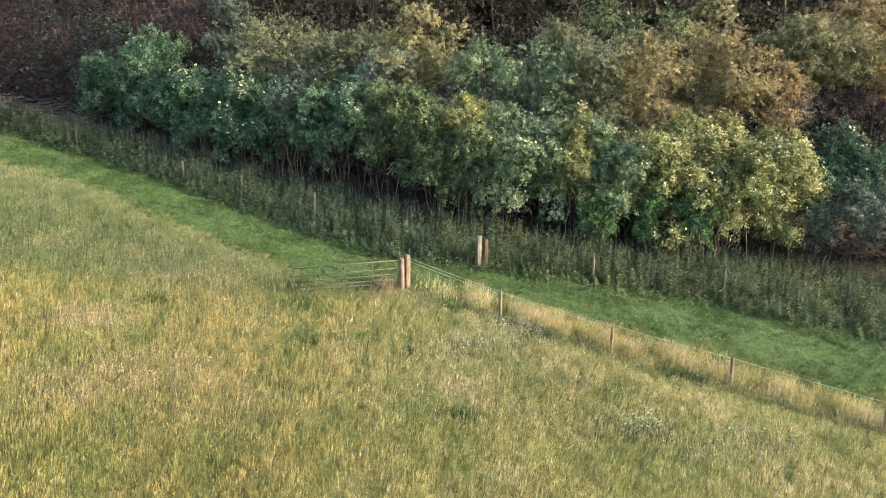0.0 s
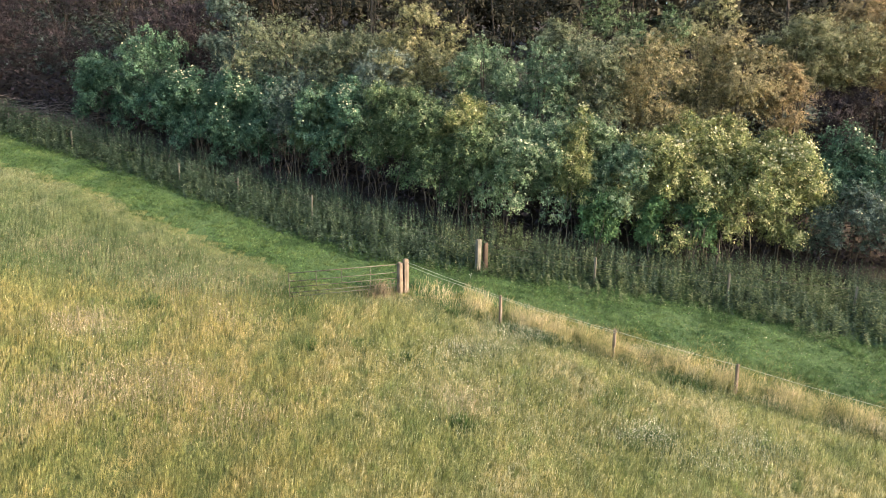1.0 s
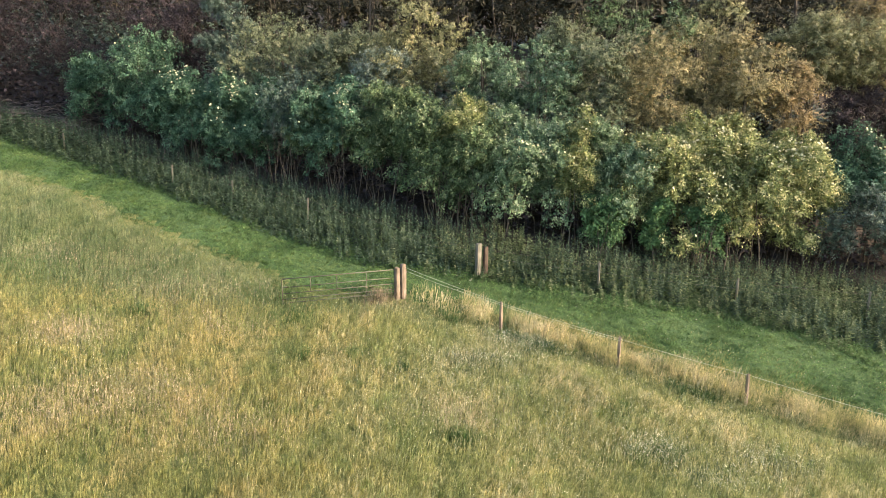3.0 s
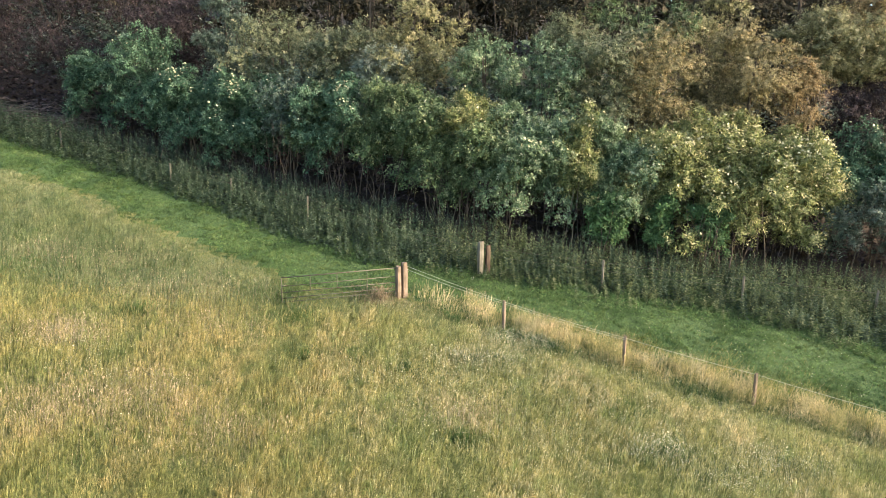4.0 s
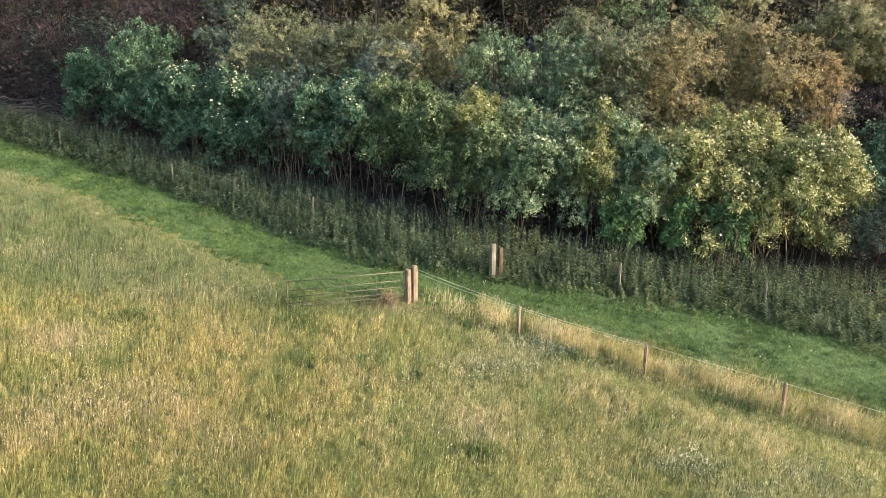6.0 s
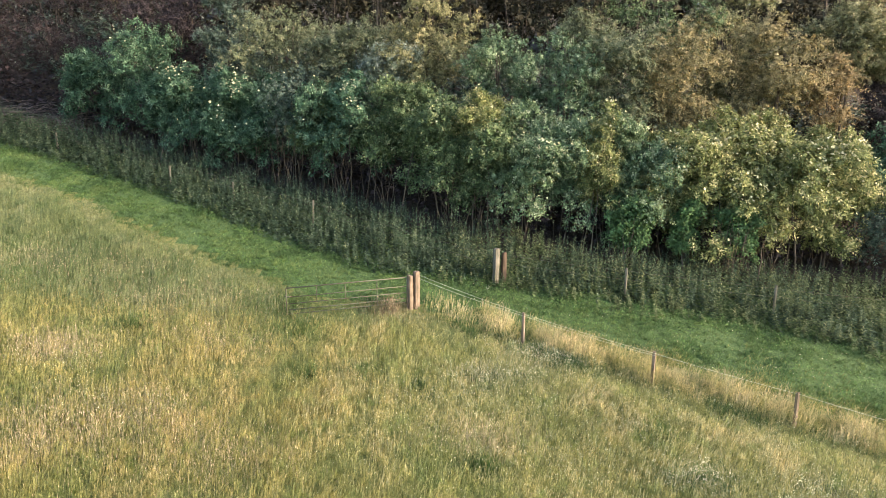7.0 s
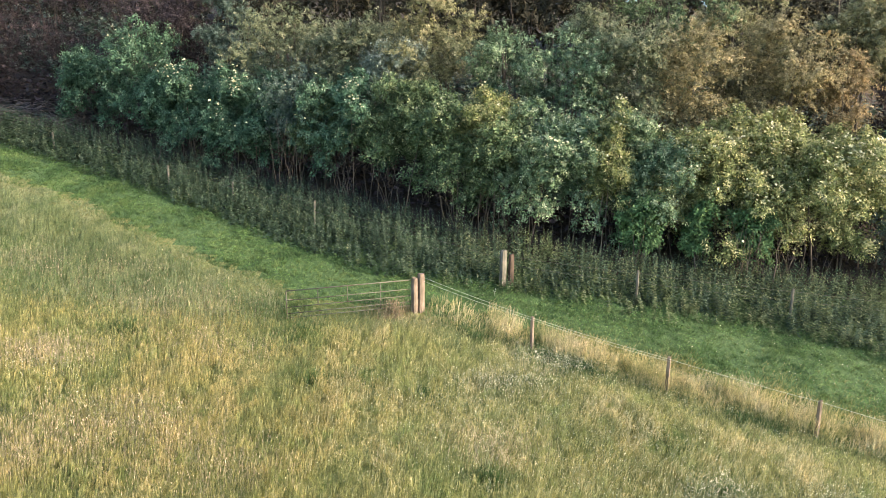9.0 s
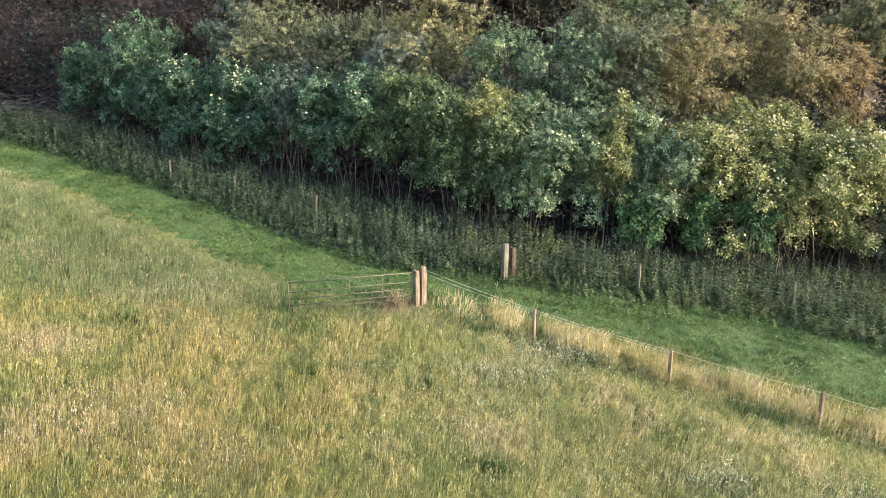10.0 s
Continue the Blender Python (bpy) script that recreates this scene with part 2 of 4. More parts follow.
def raw_mesh(name, verts, groups, mat, along=None, tone=None):
    """A mesh from arrays: vertices (n, 3), and groups of faces, each (m, 3) or (m, 4)."""
    me = bpy.data.meshes.new(name)
    verts = np.ascontiguousarray(verts, np.float32).reshape(-1, 3)
    me.vertices.add(len(verts))
    me.vertices.foreach_set("co", verts.ravel())
    sizes = np.concatenate([np.full(len(f), f.shape[1], np.int32) for f in groups])
    loops = np.concatenate([np.asarray(f, np.int32).ravel() for f in groups])
    me.loops.add(len(loops))
    me.loops.foreach_set("vertex_index", loops)
    me.polygons.add(len(sizes))
    me.polygons.foreach_set("loop_start", (np.cumsum(sizes) - sizes).astype(np.int32))
    if along is not None:
        me.attributes.new("along", "FLOAT", "POINT").data.foreach_set("value", np.ascontiguousarray(along, np.float32).ravel())
    if tone is not None:
        me.attributes.new("tone", "FLOAT", "POINT").data.foreach_set("value", np.ascontiguousarray(tone, np.float32).ravel())
    me.update(calc_edges=True)
    me.validate()
    me.materials.append(mat)
    return me


def thing(name, x, y, label, category, group="", z=None):
    ob = new(name)
    ob.empty_display_size = 0.2
    ob.location = (x, y, gz(x, y) if z is None else z)
    return tagged(ob, label, category, group)


def part(name, me, parent, label=""):
    ob = new(name, me)
    ob.parent = parent
    return tagged(ob, label)


def unit(v):
    return v / np.maximum(np.linalg.norm(v, axis=-1, keepdims=True), 1e-9)


def tube(points, radii, sides=6):
    """Vertices and faces of a tapered tube with closed ends along a line of points."""
    p = np.asarray(points, float)
    r = np.broadcast_to(np.asarray(radii, float), (len(p),))
    d = unit(np.gradient(p, axis=0))
    ref = np.where(np.abs(d[:, 2:3]) < 0.9, [[0, 0, 1.0]], [[1.0, 0, 0]])
    a = unit(np.cross(d, ref))
    b = np.cross(d, a)
    w = np.arange(sides) * 2 * np.pi / sides
    ring = p[:, None] + r[:, None, None] * (np.cos(w)[None, :, None] * a[:, None] + np.sin(w)[None, :, None] * b[:, None])
    v = ring.reshape(-1, 3)
    i, j = np.meshgrid(np.arange(len(p) - 1), np.arange(sides), indexing="ij")
    k = (j + 1) % sides
    f = np.stack([i * sides + j, i * sides + k, (i + 1) * sides + k, (i + 1) * sides + j], -1).reshape(-1, 4)
    v = np.concatenate([v, p[:1], p[-1:]])
    n, q = len(v), np.arange(sides)
    low = np.stack([(q + 1) % sides, q, np.full(sides, n - 2)], -1)
    top = (len(p) - 1) * sides + np.stack([q, (q + 1) % sides, np.zeros(sides, int)], -1)
    top[:, 2] = n - 1
    return v, f, np.concatenate([low, top])


def tube_mesh(name, points, radii, mat, sides=6):
    v, f, tri = tube(points, radii, sides)
    me = raw_mesh(name, v, [f, tri], mat)
    me.polygons.foreach_set("use_smooth", np.ones(len(me.polygons), bool))
    return me


def tubes_mesh(name, lines, mat, sides=4):
    vs, fs, ts, n = [], [], [], 0
    for points, radii in lines:
        v, f, tri = tube(points, radii, sides)
        vs.append(v), fs.append(f + n), ts.append(tri + n)
        n += len(v)
    return raw_mesh(name, np.concatenate(vs), [np.concatenate(fs), np.concatenate(ts)], mat)


def post_mesh(name, side, height, mat, seed, sunk=0.25, slant=0.0):
    """A squared timber with worn arrises and a slightly sloping, uneven top."""
    rng = np.random.default_rng(seed)
    bm = bmesh.new()
    bmesh.ops.create_cube(bm, size=1.0)
    for v in bm.verts:
        v.co = Vector((v.co.x * side, v.co.y * side, (v.co.z + 0.5) * (height + sunk) - sunk))
    bmesh.ops.subdivide_edges(bm, edges=[e for e in bm.edges if abs(e.verts[0].co.z - e.verts[1].co.z) > 0.1], cuts=5)
    for v in bm.verts:
        v.co.x += rng.normal(0, side * 0.02)
        v.co.y += rng.normal(0, side * 0.02)
        if v.co.z > height - 0.01:
            v.co.z += slant * v.co.x + rng.normal(0, 0.012)
            v.co.x *= 0.93
            v.co.y *= 0.93
    bmesh.ops.bevel(bm, geom=[e for e in bm.edges if e.calc_face_angle(0) > 0.8], offset=side * 0.09, segments=2, affect="EDGES")
    me = bpy.data.meshes.new(name)
    bm.to_mesh(me)
    bm.free()
    me.materials.append(mat)
    return me


# ---- plan lines ----
def field_edge(x):
    """Where the long meadow grass ends."""
    return np.interp(x, [-30, -21.5, -16, -10.65, -7.1, -4.9, -3.8, 0, 25], [12.2, 8.6, 6.5, 3.45, 1.7, 0.4, -0.4, -0.35, -10.0])


def herb_edge(x):
    """Where the mown strip meets the tall herbs."""
    return np.interp(x, [-30, -23.2, -17, -11.7, -7, -4, -2, 3, 7.6, 13.1, 18.1, 30], [15.2, 12.3, 9.5, 7.05, 4.45, 3.0, 2.2, 1.6, 1.05, 0.2, -1.4, -3.5])


def hedge_line(x):
    """The front of the hedge."""
    return np.interp(x, [-30, -24, -14, -9, -5, 2, 8, 14, 20, 30], [18.5, 15.5, 11.8, 9.6, 8.2, 5.4, 4.2, 4.2, 3.8, 3.0])


def fence_y(x):
    return -0.37 - 0.387 * np.asarray(x)


# ---- ground ----
def ground():
    def steps(a, b, inner, outer):
        mid = np.arange(a, b + 1e-6, inner)
        out = np.geomspace(inner, outer, 24).cumsum()
        return np.concatenate([a - out[::-1], mid, b + out])

    xs, ys = steps(-36, 36, 0.5, 90), steps(-30, 36, 0.5, 90)
    gx, gy = np.meshgrid(xs, ys)
    v = np.stack([gx, gy, smooth_z(gx, gy)], -1).reshape(-1, 3)
    n = len(xs)
    i, j = np.meshgrid(np.arange(len(ys) - 1), np.arange(n - 1), indexing="ij")
    a = (i * n + j).ravel()
    f = np.stack([a, a + 1, a + n + 1, a + n], -1)
    me = raw_mesh("ground", v, [f], SOIL)
    me.materials.append(LITTER)
    c = v[f].mean(1)
    under = (c[:, 1] > hedge_line(c[:, 0]) - 0.8) & (np.abs(c[:, 0]) < 300)
    me.materials.append(TURF)
    mown = (c[:, 1] > field_edge(c[:, 0]) + 0.2) & ~under & (np.abs(c[:, 0]) < 40) & (c[:, 1] < 30)
    me.polygons.foreach_set("material_index", under.astype(np.int32) + 2 * mown.astype(np.int32))
    me.polygons.foreach_set("use_smooth", np.ones(len(f), bool))
    tagged(new("ground", me), "sloping meadow soil with leaf litter under the wood", "ground", kind="structure")


ground()

# ---- gate and fences ----
def gate():
    hinge, latch = np.array([-0.22, -0.36]), np.array([-4.33, -1.54])
    ob = thing("field_gate", hinge[0], hinge[1], "galvanised steel five-bar field gate standing open in the grass", "gate", z=0.0)
    base = np.array([hinge[0], hinge[1], 0.0])
    top = lambda s: np.array([*(hinge + (latch - hinge) * s), 1.11 + (1.0 - 1.11) * s]) - base
    drops = (0.0, 0.33, 0.57, 0.79, 0.94)
    for k, d in enumerate(drops):
        a, b = top(0.0), top(1.0)
        a[2] -= d
        b[2] -= d
        part("top_rail" if k == 0 else "rail", tube_mesh("rail", [a, (a + b) / 2, b], 0.022 if k == 0 else 0.016, GATE, 8), ob)
    for s, d in ((0.0, 0.97), (1.0, 0.97), (0.258, 0.95), (0.524, 0.58), (0.757, 0.58)):
        a = top(s)
        b = a - np.array([0, 0, d])
        part("end_stile" if s in (0.0, 1.0) else "upright", tube_mesh("stile", [a, (a + b) / 2, b], 0.02 if s in (0.0, 1.0) else 0.015, GATE, 8), ob)
    for d in (0.08, 0.86):
        a = top(0.0) - np.array([0, 0, d])
        part("hinge", tube_mesh("hinge", [a, a + np.array([0.08, 0.02, 0]), a + np.array([0.16, 0.05, 0])], 0.016, GATE, 6), ob)
    a = top(1.0) - np.array([0, 0, 0.3])
    part("latch", tube_mesh("latch", [a + np.array([0.2, 0.055, 0]), a, a - np.array([0.09, 0.025, 0])], 0.014, GATE, 6), ob)


gate()


def big_post(name, x, y, side, height, turn, mat, seed, label):
    ob = thing(name, x, y, label, "post", "gateway posts")
    ob.rotation_euler = (0, 0, radians(turn))
    part("timber", post_mesh("timber", side, height, mat, seed, slant=0.12), ob)
    band = post_mesh("staple", 0.02, 0.04, GATE, seed + 1, 0.0)
    s = part("staple", band, ob, "small rusty wire staple")
    s.location = (side / 2 + 0.004, 0, height - 0.2)


big_post("gate_post", -0.105, -0.37, 0.17, 1.27, 38, POST, 3, "squared brown timber gate post with a worn top")
big_post("strainer_post", 0.115, -0.25, 0.2, 1.37, 35, POST, 5, "tall pale timber post holding the fence rope")
big_post("gate_post", 3.19, 1.94, 0.21, 1.42, 30, GREYPOST, 7, "grey weathered timber gate post in tall herbs")
big_post("strainer_post", 3.52, 2.12, 0.17, 1.18, 20, BROWNPOST, 9, "short brown timber post beside a grey one")


def stake(x, y, height, mat, seed, lean, label, group):
    rng = np.random.default_rng(seed)
    ob = thing("fence_post", x, y, label, "fence post", group)
    ob.rotation_euler = (radians(lean), radians(rng.normal(0, 1.5)), radians(rng.uniform(0, 90)))
    part("stake", post_mesh("stake", 0.095 if mat is POST else 0.08, height, mat, seed, 0.2, 0.1), ob)
    a = part("staple", post_mesh("staple", 0.014, 0.03, GATE, seed, 0.0), ob, "small rusty wire staple")
    a.location = (0.05, 0, height - 0.1)


NEAR_X = (3.87, 7.9, 11.81, 16.22, 20.1)
for k, x in enumerate(NEAR_X):
    stake(x, float(fence_y(x)), 1.1, POST, 20 + k, 0.0, "pale wooden fence stake in dry grass", "meadow fence posts")
FAR = ((-26.5, 15.0), (-19.82, 12.1), (-12.41, 8.71), (-8.86, 7.27), (-4.78, 5.5), (8.29, 1.58), (14.02, 1.17), (19.49, 1.0), (25.0, 0.8))
for k, (x, y) in enumerate(FAR):
    stake(x, y, 0.9 if x < -10 else 1.0 if x < -8 else 1.2, GREYPOST, 40 + k, 0.0, "grey weathered fence post among tall herbs", "hedge fence posts")


def strand(name, stops, radius, mat, sag, label, group):
    """One wire over all its posts, sagging between them."""
    line = []
    for a, b in zip(stops[:-1], stops[1:]):
        for s in np.linspace(0, 1, 9)[:-1]:
            q = np.array(a) * (1 - s) + np.array(b) * s
            q[2] -= sag * 4 * s * (1 - s)
            line.append(q)
    line.append(np.array(stops[-1]))
    tagged(new(name, tube_mesh(name, line, radius, mat, 5)), label, "wire", group)


for first, rest, sag in ((1.26, 1.06, 0.03), (1.13, 0.99, 0.05)):
    stops = [(0.2, -0.28, gz(0.2, -0.28) + first)] + [(x, float(fence_y(x)) - 0.05, gz(x, float(fence_y(x))) + rest) for x in (NEAR_X if sag < 0.04 else NEAR_X[:2])]
    strand("fence_rope", stops, 0.0055, ROPE, sag, "thin white rope strung between fence stakes", "meadow fence ropes")
for h in (1.1, 0.75):
    strand("fence_wire", [(x, y - 0.05, gz(x, y) + h) for x, y in FAR[:5]] + [(3.1, 1.9, gz(3.1, 1.9) + h)], 0.004, WIRE, 0.03, "dull thin wire along the hedge", "hedge fence wires")
    strand("fence_wire", [(3.55, 2.1, gz(3.55, 2.1) + h)] + [(x, y - 0.05, gz(x, y) + h) for x, y in FAR[5:]], 0.004, WIRE, 0.03, "dull thin wire along the hedge", "hedge fence wires")

# ---- loose tape ----
tape = thing("loose_tape", 2.82, 1.12, "curl of white fence tape caught in the weeds", "tape")
part("curl", tube_mesh("curl", [(-0.05, 0.02, 0.42), (-0.06, 0, 0.34), (0.0, -0.02, 0.29), (0.07, -0.01, 0.33), (0.09, 0, 0.43), (0.06, 0.02, 0.5)], 0.009, ROPE, 5), tape)
tape.scale = (0.6, 0.6, 0.6)
part("tail", tube_mesh("tail", [(0.0, -0.02, 0.29), (0.02, 0, 0.15), (0.0, 0.02, -0.02)], 0.006, ROPE, 5), tape)

# ---- hedge and wood ----


def sphere_dirs(rng, n):
    return unit(rng.normal(size=(n, 3)))


def exposed(rng, own, others, count, flat=1.0):
    """Points and outward directions on the lobes of a crown, where they lie outside its other lobes and its neighbours."""
    weight = own[:, 3] ** 2
    pick = rng.choice(len(own), count, p=weight / weight.sum())
    out = sphere_dirs(rng, count)
    facing = (out[:, 1] < rng.uniform(-0.1, 1.1, count)) & (out[:, 2] > rng.uniform(-0.95, 0.15, count))
    pick, out = pick[facing], out[facing]
    p = own[pick, :3] + out * (own[pick, 3] * rng.uniform(0.8, 1.05, len(pick)))[:, None] * np.array([1.1, 1.1, flat])
    c, r = others[:, :3].astype(np.float32), (0.8 * others[:, 3].astype(np.float32)) ** 2
    c2, free = (c**2).sum(1) - r, np.ones(len(p), bool)
    for k in range(0, len(p), 2000):
        q = p[k:k + 2000].astype(np.float32)
        free[k:k + 2000] = (c2[None] - 2 * q @ c.T).min(1) > -(q**2).sum(1)
    return p[free], out[free], free.sum() / count


def leaves_on(rng, p, out, length, width, shoot_len, count, droop, spread, lift=0.3):
    """Kite-shaped leaves set round short shoots that stand out from the crown; a tone for each, paler at the shoot's
    young tip, darker inside as painted crown shade.
    """
    n = len(p)
    way = unit(out + np.array([0, 0, lift]) + rng.normal(0, 0.4, p.shape))
    u = unit(np.cross(way, rng.normal(size=way.shape)))
    v = np.cross(way, u)
    reach = np.where(rng.uniform(size=(n, 1, 1)) < 0.09, 1.9, rng.uniform(0.5, 1.1, (n, 1, 1))) * shoot_len
    s = np.clip(np.linspace(0.0, 1.0, count)[None, :, None] + rng.normal(0, 0.06, (n, count, 1)), 0, 1)
    phi = rng.uniform(0, 6.28, (n, 1, 1)) + np.arange(count)[None, :, None] * 2.4
    radial = np.cos(phi) * u[:, None] + np.sin(phi) * v[:, None]
    bend = np.array([0, 0, -1.0]) * (droop * 0.8) * s**2
    q = p[:, None] + reach * (way[:, None] * s + bend) + radial * spread * (1.0 - 0.6 * s) * rng.uniform(0.2, 1.2, (n, count, 1))
    axis = unit(radial * 0.9 + way[:, None] * (0.1 + 0.5 * s) + np.array([0, 0, -droop * 0.7]) + rng.normal(0, 0.3, q.shape))
    ref = way[:, None] * 0.6 + np.array([0, -0.15, 0.6]) + radial * 0.15 + rng.normal(0, 0.22, q.shape)
    side = unit(np.cross(axis, ref))
    up = np.cross(side, axis)
    size = rng.uniform(0.7, 1.2, (n, count, 1))
    l, w = size * length, size * width * 0.5
    quad = np.stack([q, q + axis * l * 0.45 + side * w + up * w * 0.25, q + axis * l, q + axis * l * 0.45 - side * w + up * w * 0.25], 2)
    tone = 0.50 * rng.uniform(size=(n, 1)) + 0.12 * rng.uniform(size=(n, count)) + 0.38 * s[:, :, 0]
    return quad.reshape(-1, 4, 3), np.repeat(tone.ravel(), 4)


def leaf_mesh(name, quads, mat, tone=None, plain=False):
    """Leaves as kites, or as plain triangles of the same area for small leaves far off."""
    if tone is None:
        tone = np.repeat(np.random.default_rng(len(quads)).uniform(size=len(quads)), 4)
    if plain:
        back = (quads[:, 2] - quads[:, 0]) * 0.4
        tri = np.stack([quads[:, 1] - back, quads[:, 2], quads[:, 3] - back], 1)
        return raw_mesh(name, tri, [np.arange(len(tri) * 3).reshape(-1, 3)], mat, None, tone.reshape(-1, 4)[:, :3])
    return raw_mesh(name, quads, [np.arange(len(quads) * 4).reshape(-1, 4)], mat, None, tone)


def umbel_mesh():
    """A flat, slightly domed flower head made of small lumps."""
    rng = np.random.default_rng(77)
    vs, fs = [], []
    for k in range(13):
        a, r = k * 2.4, 0.062 * math.sqrt(k / 13)
        c = np.array([r * math.cos(a), r * math.sin(a), 0.022 - 5.0 * r * r])
        s = rng.uniform(0.016, 0.024)
        n = len(vs)
        vs += [c + np.array([s * math.cos(b), s * math.sin(b), 0]) for b in np.arange(5) * 1.2566] + [c + np.array([0, 0, 0.018])]
        fs += [(n + q, n + (q + 1) % 5, n + 5) for q in range(5)]
    return raw_mesh("blossom", np.array(vs), [np.array(fs)], UMBEL, None, rng.uniform(size=len(vs)))


BLOSSOM = umbel_mesh()


def crown_lobes(rng, low, high, half, depth, count):
    mid, rz = (low + high) / 2, (high - low) / 2
    d = sphere_dirs(rng, count)
    d[0] = (0, 0, 0.75)
    if high < 7:  # bushes keep their width down to the ground
        flat = d[:, 2] < 0.25
        flat[0] = False
        d[flat, :2] = unit(d[flat, :2]) * rng.uniform(0.7, 1.0, (flat.sum(), 1))
        d[flat, 2] = rng.uniform(-1.05, 0.25, flat.sum())
    r = np.minimum(half, rz) * rng.uniform(0.18, 0.40, count)
    c = d * np.array([max(half - r.mean() * 0.7, 0.2), max(depth - r.mean() * 0.7, 0.2), max(rz - r.mean() * 0.8, 0.2)]) * rng.uniform(0.5, 1.2, (count, 1))
    c[:, 2] += mid
    big = np.concatenate([c, r[:, None]], 1)
    knob = np.repeat(big, 5, axis=0)  # each lobe breaks up into smaller ones
    knob[:, :3] += sphere_dirs(rng, len(knob)) * knob[:, 3:] * rng.uniform(0.5, 0.85, (len(knob), 1))
    knob[:, 3] *= rng.uniform(0.36, 0.62, len(knob))
    knob[:, 2] = np.maximum(knob[:, 2], low + 0.5 * knob[:, 3])
    return big, knob


PLANTS = []


def bush(kind, x, y, high, low, half, seed, blossoms=0, cover=1.0, lobes=34):
    """Notes a bush or tree and the lobes of its crown; leaf_out() then grows them all."""
    rng = np.random.default_rng(seed)
    label, category = SPECIES[kind][-2:]
    ob = thing("elder_bush" if "elder" in kind else "hedge_" + category if category == "bush" else "hawthorn_tree" if "thorn" in kind else "oak_tree", x, y, label, category, "hedge and wood plants")
    big, lobe = crown_lobes(rng, low, high, half, half * 0.95, lobes)
    PLANTS.append((ob, kind, rng, big, lobe, np.array([x, y, gz(x, y)]), high, half, blossoms, cover))
    return ob


def leaf_out():
    """Stems from the ground, limbs into the lobes of the crown, leaves on shoots where the crown is open, flower heads."""
    for ob, kind, rng, big, lobe, at, high, half, blossoms, cover in PLANTS:
        length, width, shoot_len, count, droop, spread, *_ = SPECIES[kind]
        near = [o[4] + np.array([*(o[5] - at), 0]) for o in PLANTS if o[0] is not ob and np.hypot(*(o[5] - at)[:2]) < o[7] + half + 1]
        own = lobe.copy()
        own[:, 3] *= 0.97
        area = (4 * np.pi * lobe[:, 3] ** 2).sum()
        p, out, share = exposed(rng, lobe, np.concatenate([own] + near), int(7000 * cover) if kind == "oak" else 17000, 0.62 if "thorn" in kind and kind != "blackthorn" else 0.9)
        want = 1.55 * cover * area * share / (length * width * 0.5)
        shoots = min(int(min(want, (15000 if kind == "oak" else (27000 if "thorn" in kind and high > 7 else 14000)) * cover) / count), len(p))
        grow_by = float(np.clip(math.sqrt(want / (shoots * count)), 1.0, 1.3))
        p, out = p[:shoots], out[:shoots]
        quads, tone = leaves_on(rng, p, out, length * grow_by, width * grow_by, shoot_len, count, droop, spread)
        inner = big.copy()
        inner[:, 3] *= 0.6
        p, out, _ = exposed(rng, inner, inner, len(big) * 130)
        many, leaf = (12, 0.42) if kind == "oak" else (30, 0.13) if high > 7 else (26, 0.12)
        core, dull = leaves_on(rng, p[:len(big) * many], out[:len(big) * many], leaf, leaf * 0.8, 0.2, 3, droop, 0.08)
        # core leaves get under half the tone: inner crown shade put into colour
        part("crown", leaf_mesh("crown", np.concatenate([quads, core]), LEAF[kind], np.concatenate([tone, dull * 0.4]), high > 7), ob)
        tall = high > 7
        for k in range(4 if tall else 7):
            foot = np.array([*rng.normal(0, 0.25 if tall else half * 0.45, 2), -0.15])
            some = lobe[rng.integers(len(lobe), size=9)]
            goal = some[np.argmin(np.hypot(some[:, 0] - foot[0], some[:, 1] - foot[1]))]
            if tall and k:
                foot = np.array([0, 0, rng.uniform(1.2, 2.6)])
            s = np.linspace(0, 1, 7)[:, None]
            line = foot * (1 - s) + goal[:3] * s + rng.normal(0, 0.09, (7, 3)) * s * (1.2 - s)
            thick = (0.16 if k == 0 else 0.06) if tall else rng.uniform(0.012, 0.038)
            part("trunk" if tall and not k else "limb" if tall else "stem", tube_mesh("stem", line, np.linspace(thick, thick * 0.3, 7), BARK, 6), ob)
        for k in range(blossoms):
            tries = lobe[rng.integers(len(lobe), size=14)]
            near = tries[np.argmax(tries[:, :3] @ np.array([0.1, -0.7, 0.5]) + rng.uniform(0, 1.4, 14))]
            q = near[:3] + unit(np.array([0.1, -0.65, 0.9]) + rng.normal(0, 0.35, 3)) * (near[3] * 1.05 + 0.27)
            b = part("blossom", BLOSSOM, ob)
            b.location = Vector(q)
            b.rotation_euler = (rng.uniform(0.35, 1.15), rng.uniform(-0.3, 0.3), rng.uniform(-0.7, 0.9))
            b.scale = [rng.uniform(0.5, 0.9)] * 3


def dead_stems(plant, count, dx, dy, high, seed):
    """Bare brown stems that lean through the front of a bush."""
    rng = np.random.default_rng(seed)
    for k in range(count):
        foot = np.array([dx + rng.normal(0, 0.25), dy + rng.normal(0, 0.15), 0.0])
        tip = foot + np.array([rng.normal(0, 0.45), rng.normal(-0.25, 0.2), high * rng.uniform(0.6, 1.1)])
        s = np.linspace(0, 1, 7)[:, None]
        line = foot * (1 - s) + tip * s + np.array([rng.normal(0, 0.3), -0.25, 0.1]) * (s * (1 - s)) + rng.normal(0, 0.03, (7, 3))
        part("dead_stem", tube_mesh("dead_stem", line, np.linspace(rng.uniform(0.010, 0.019), 0.005, 7), BARK, 5), plant, "bare brown dead stem")


